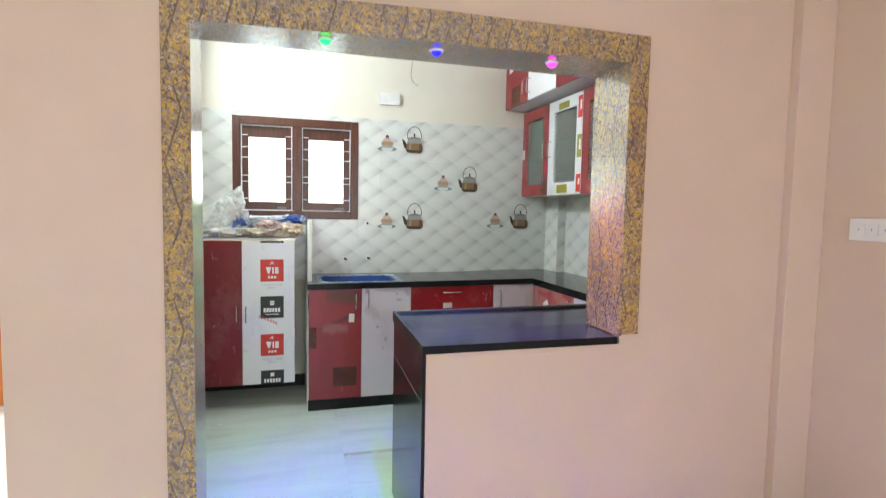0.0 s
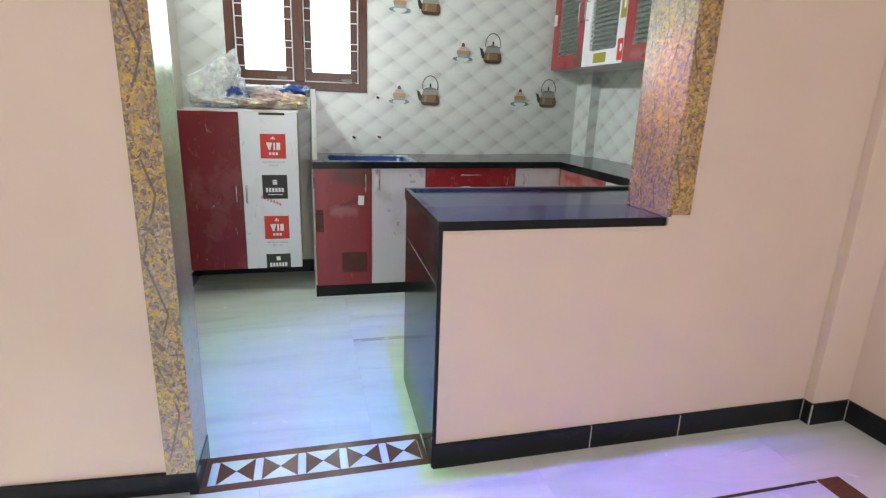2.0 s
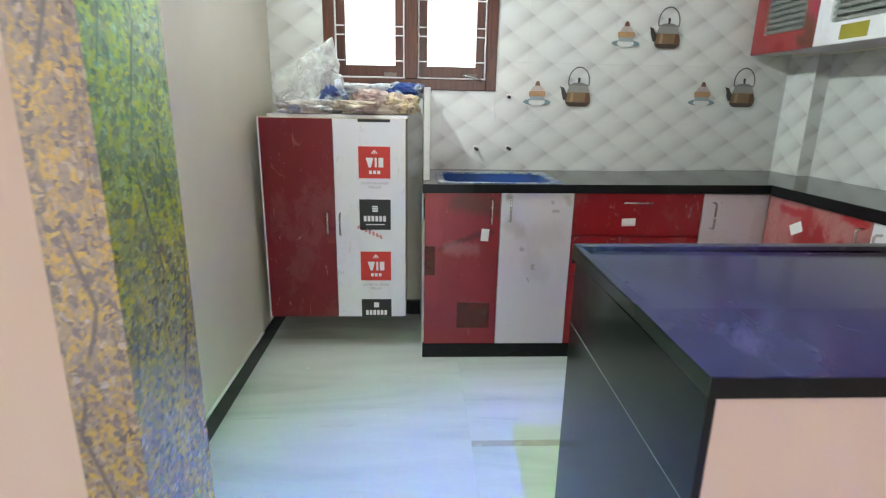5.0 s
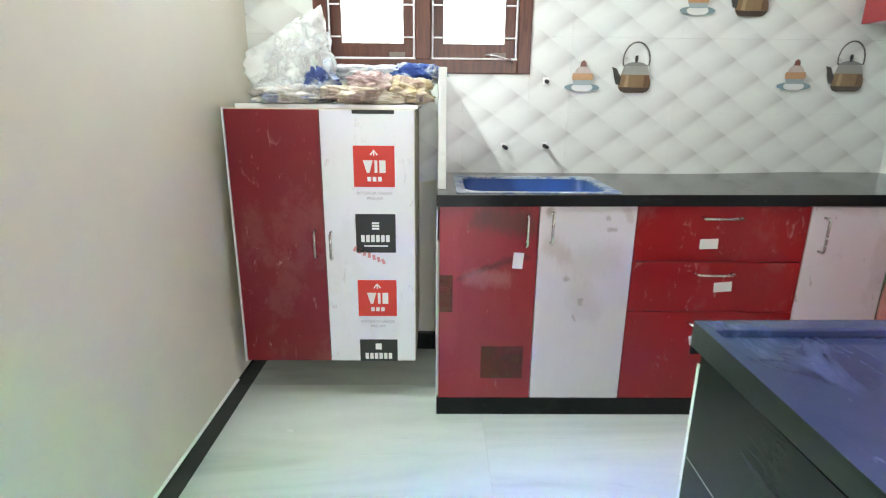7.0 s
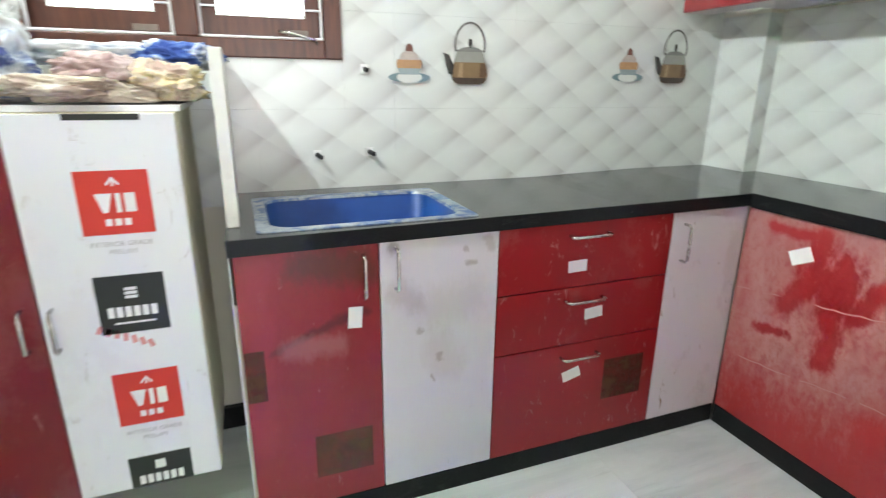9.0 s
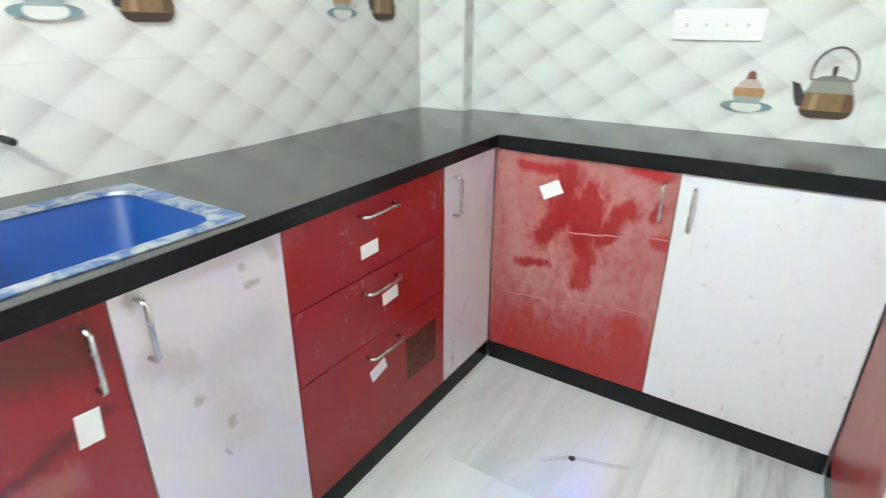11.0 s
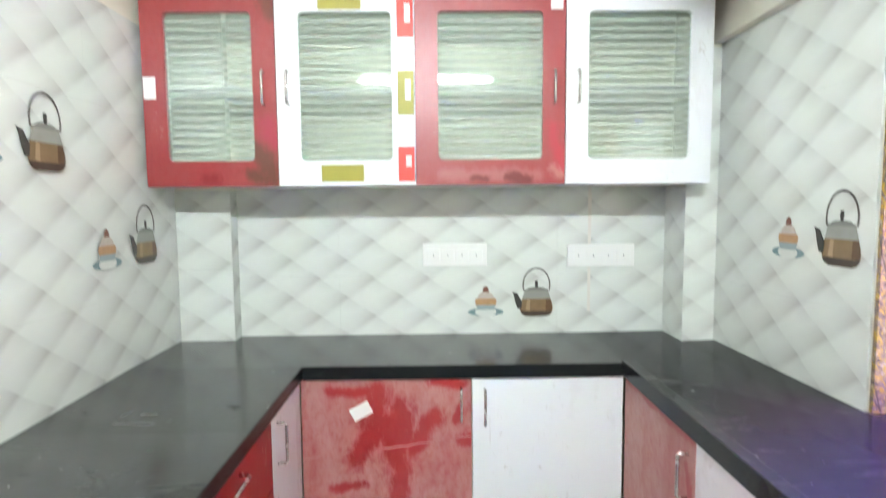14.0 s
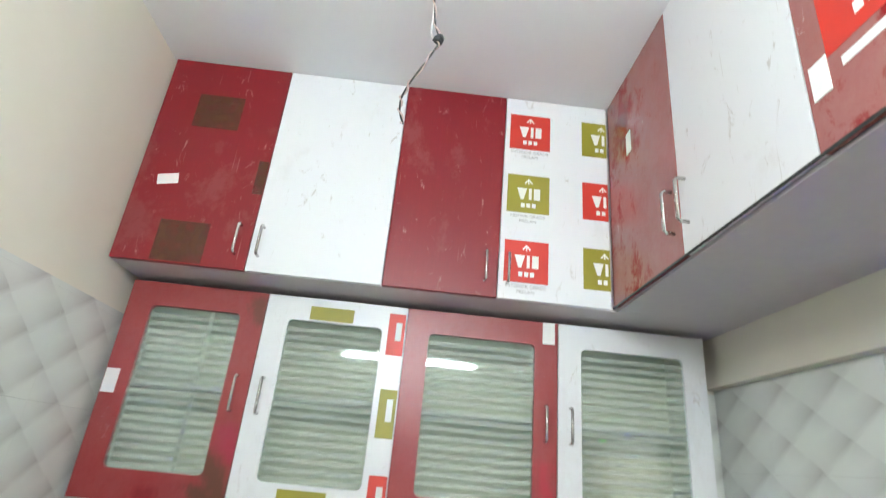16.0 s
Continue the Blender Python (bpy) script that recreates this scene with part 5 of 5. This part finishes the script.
def motif(front, wall, uc, uk, z):
    """A printed cup cake at uc and a printed kettle at uk, both standing at height z."""
    f = 1 if front.way in ("S", "E") else -1
    W = 0.0066

    def plate(pts, lift, u, s=1.12):
        return front.plate([(u + f * s * a, z + s * b) for a, b in pts], W, W + 0.0003 * lift)

    def hull(pts):
        return pts + [(-a, b) for a, b in pts[::-1]]

    body = hull([(0.036, -0.002), (0.050, 0.003), (0.058, 0.013), (0.061, 0.026), (0.059, 0.044), (0.053, 0.062), (0.047, 0.080), (0.044, 0.094)])
    gleam = [(-0.040, 0.020), (-0.024, 0.018), (-0.022, 0.060), (-0.034, 0.062)]
    foot = hull([(0.036, -0.001), (0.050, 0.004), (0.058, 0.014), (0.0595, 0.019), (0.040, 0.0175)])
    side = [(0.034, 0.019), (0.0585, 0.019), (0.060, 0.030), (0.054, 0.060), (0.036, 0.062)]
    upper_band = hull([(0.053, 0.063), (0.049, 0.076), (0.045, 0.088), (0.043, 0.094)])
    lid = [(-0.046, 0.094), (0.046, 0.094), (0.043, 0.099)] + arc(0, 0.098, 0.036, 0.010, 10, 170, 8) + [(-0.043, 0.099)]
    knob = [(-0.004, 0.106), (0.004, 0.106), (0.006, 0.118), (0.005, 0.131), (-0.005, 0.131), (-0.006, 0.118)]
    spout = [(-0.056, 0.026), (-0.053, 0.054), (-0.062, 0.068), (-0.070, 0.084), (-0.090, 0.090), (-0.084, 0.078), (-0.078, 0.050), (-0.070, 0.028)]
    outer, inner = arc(0, 0.114, 0.052, 0.066, -18, 198, 20), arc(0, 0.114, 0.0470, 0.0605, -18, 198, 20)
    ring = outer + inner[::-1]
    k = join(plate(body, 1, uk), plate(gleam, 2, uk), plate(foot, 2, uk), plate(side, 2, uk), plate(upper_band, 2, uk), plate(lid, 2, uk), plate(knob, 3, uk), plate(spout, 3, uk), plate(ring, 3, uk))
    ob = part("kettle_motif", k, [COPPER, GOLD, UMBER, BRONZE, GLAZE, PEWTER, DARK_PRINT, DARK_PRINT, IRON], wall, "printed copper kettle")
    dish = arc(0, 0.016, 0.066, 0.015, 0, 360, 20)[:-1]
    shine = arc(0, 0.016, 0.040, 0.0165, 0, 360, 20)[:-1]
    cup = [(-0.030, 0.024), (0.030, 0.024), (0.037, 0.042), (-0.037, 0.042)]
    cake = [(-0.037, 0.042), (0.037, 0.042), (0.040, 0.055), (0.037, 0.066), (-0.037, 0.066), (-0.040, 0.055)]
    icing = [(-0.037, 0.066), (0.037, 0.066)] + arc(0, 0.068, 0.030, 0.024, 0, 180, 10)
    berry = [(-0.012, 0.090), (0.012, 0.090), (0.009, 0.106), (0.0, 0.113), (-0.009, 0.106)]
    parts = [plate(dish, 1, uc), plate(shine, 2, uc), plate(cup, 3, uc), plate(cake, 2, uc), plate(icing, 2, uc), plate(berry, 3, uc)]
    part("cake_motif", join(*parts), [TEAL, CHINA, CUP, PEACH, ICING, plain("printed_plum", (0.20, 0.09, 0.07), 0.2)], wall, "printed cup cake")


for uc, uk, z in ((0.810, 1.022, 1.785), (1.260, 1.480, 1.495), (0.812, 1.032, 1.192), (1.709, 1.932, 1.205)):
    motif(NORTH, wall_north, uc, uk, z)
motif(EAST, wall_east, 2.930, 2.720, 0.935)
motif(SOUTH, wall_south, 1.650, 1.440, 1.225)

# ---- pieces: wall tiles, floor slabs, inlay ----


def clip(rects, hole):
    out = []
    for a, b, c, d in rects:
        p, q, r, s = max(a, hole[0]), min(b, hole[1]), max(c, hole[2]), min(d, hole[3])
        if p >= q or r >= s:
            out.append((a, b, c, d))
            continue
        out += [t for t in ((a, p, c, d), (q, b, c, d), (p, q, c, r), (p, q, s, d)) if t[1] - t[0] > 0.004 and t[3] - t[2] > 0.004]
    return out


def tiles(front, wall, u0, u1, z0, z1, holes=(), wide=0.45, high=0.30):
    nu, nz = math.ceil((u1 - u0) / wide), math.ceil((z1 - z0) / high)
    for i in range(nu):
        for j in range(nz):
            r = [(u0 + i * wide, min(u0 + (i + 1) * wide, u1), z0 + j * high, min(z0 + (j + 1) * high, z1))]
            for h in holes:
                r = clip(r, h)
            for a, b, c, d in r:
                part("tile", front.box(a + 0.0002, b - 0.0002, c + 0.0002, d - 0.0002, 0.0, 0.0064), TILE, wall)


tiles(Front("S", 4.1645), wall_north, -0.589, 2.172, TOP - 0.04, 2.025, [(W0, W1, Z0, Z1), (0.204, 0.2045, 0, 0)])
tiles(Front("W", 2.2445), wall_east, 2.183, 3.948, TOP - 0.04, 1.92)
tiles(Front("N", 2.0583), wall_south, 1.3355, 2.067, TOP - 0.04, 1.984)
tiles(Front("W", 2.1725), column_north, 3.943, 4.157, TOP + 0.0, 1.46)
tiles(Front("S", 3.9485), column_north, 2.1665, 2.2375, TOP + 0.0, 1.46)
tiles(Front("W", 2.0675), column_south, 2.066, 2.188, TOP + 0.0, 1.97)
tiles(Front("N", 2.1825), column_south, 2.0615, 2.2375, TOP + 0.0, 1.46)

for floor, xs, ys in ((floor_kitchen, [-0.59, 0.38, 1.28, 2.24], [2.0305, 2.93, 3.81, 4.165]), (floor_living, [-2.7, -1.8, -0.9, 0.0, 0.9, 1.8, 2.263], [-2.6, -1.7, -0.8, 0.1, 1.0, 1.8515])):
    for i in range(len(xs) - 1):
        for j in range(len(ys) - 1):
            part("floor_slab", box(xs[i] + 0.0002, xs[i + 1] - 0.0002, ys[j] + 0.0002, ys[j + 1] - 0.0002, -0.02, 0.0), MARBLE, floor)

part("floor_strip", box(0.381, 1.28, 2.895, 2.929, 0.0, 0.0012), plain("brown_veined_marble", (0.55, 0.51, 0.45), 0.25, 0.0, 0.25, 8), floor_kitchen, "narrow brownish marble strip")



def streak_stone(name, tone, across):
    m = Nodes(name, 0.25)
    m.put("Base Color", tone)
    m.put("Alpha", m.ramp(m.noise(7, 6, 0.7, 0.3, m.moved((0.5, across, 1))), (0.42, 0.0), (0.85, 0.55)))
    return m.mat


vein = bmesh.new()
line = curl([(1.326, 3.35, 0), (1.403, 3.222, 0), (1.476, 3.128, 0), (1.50, 3.05, 0), (1.527, 2.975, 0)])
left_v = [vein.verts.new((p.x - 0.007 - 0.012 * abs(noise.noise(p * 23)), p.y, 0.0008)) for p in line]
right_v = [vein.verts.new((p.x + 0.007 + 0.012 * abs(noise.noise(p * 31)), p.y, 0.0008)) for p in line]
for k in range(len(line) - 1):
    vein.faces.new((left_v[k], right_v[k], right_v[k + 1], left_v[k + 1]))
part("vein", vein, streak_stone("violet_vein", (0.30, 0.25, 0.30), 0.5), floor_kitchen, "grey violet vein in the marble")
spot = bmesh.new()
bmesh.ops.create_circle(spot, cap_ends=True, segments=14, radius=0.011, matrix=Matrix.Translation((1.473, 3.128, 0.0012)))
part("pit", spot, DARK_PRINT, floor_kitchen, "small dark pit in the marble")
part("streak", box(1.29, 1.80, 2.56, 2.72, 0.0, 0.0008), streak_stone("grey_streak", (0.20, 0.21, 0.20), 4), floor_kitchen, "dark grey streaks in the marble")

# inlay of the threshold: two brown bars, hourglasses and white bars between
T0, T1 = 1.8525, 2.0295
part("inlay_bar", box(-0.183, 0.549, T0, T0 + 0.034, -0.006, 0.0), BROWN_STONE, threshold)
part("inlay_bar", box(-0.183, 0.549, T1 - 0.030, T1, -0.006, 0.0), BROWN_STONE, threshold)
Y0, Y1 = T0 + 0.035, T1 - 0.031


def wedge(pts):
    bm = bmesh.new()
    top, low = [bm.verts.new((*p, 0.0)) for p in pts], [bm.verts.new((*p, -0.006)) for p in pts]
    bm.faces.new(top)
    for i in range(len(pts)):
        j = (i + 1) % len(pts)
        bm.faces.new((top[i], top[j], low[j], low[i]))
    bmesh.ops.recalc_face_normals(bm, faces=bm.faces[:])
    return bm


step = 0.1385
part("inlay_bar", box(-0.183, -0.164, Y0, Y1, -0.006, 0.0), BROWN_STONE, threshold)
for k in range(5):
    x = -0.162 + step * k
    part("inlay_bar", box(x, x + 0.024, Y0, Y1, -0.006, 0.0), WHITE_STONE, threshold)
    a, b = x + 0.0255, x + step - 0.0015
    m = (a + b) / 2
    mid = (Y0 + Y1) / 2
    part("inlay_triangle", wedge([(a, Y0), (m, mid), (a, Y1)]), BROWN_STONE, threshold)
    part("inlay_triangle", wedge([(b, Y1), (m, mid), (b, Y0)]), BROWN_STONE, threshold)
    part("inlay_triangle", wedge([(a + 0.001, Y0), (b - 0.001, Y0), (m, mid - 0.001)]), WHITE_STONE, threshold)
    part("inlay_triangle", wedge([(a + 0.001, Y1), (m, mid + 0.001), (b - 0.001, Y1)]), WHITE_STONE, threshold)
part("inlay_bar", box(0.532, 0.549, Y0, Y1, -0.006, 0.0), BROWN_STONE, threshold)

# border lines of the living room floor
for b, m in (((0.2, 1.80, 1.497, 1.508), DARK_STONE), ((0.2, 1.735, 1.395, 1.403), DARK_STONE), ((1.808, 1.90, 1.400, 1.508), BROWN_STONE), ((1.892, 1.90, 0.0, 1.399), DARK_STONE), ((1.795, 1.803, 0.0, 1.395), DARK_STONE), ((1.12, 1.24, 1.404, 1.496), BROWN_STONE)):
    part("inlay_bar", box(*b, 0.0, 0.002), m, floor_living)
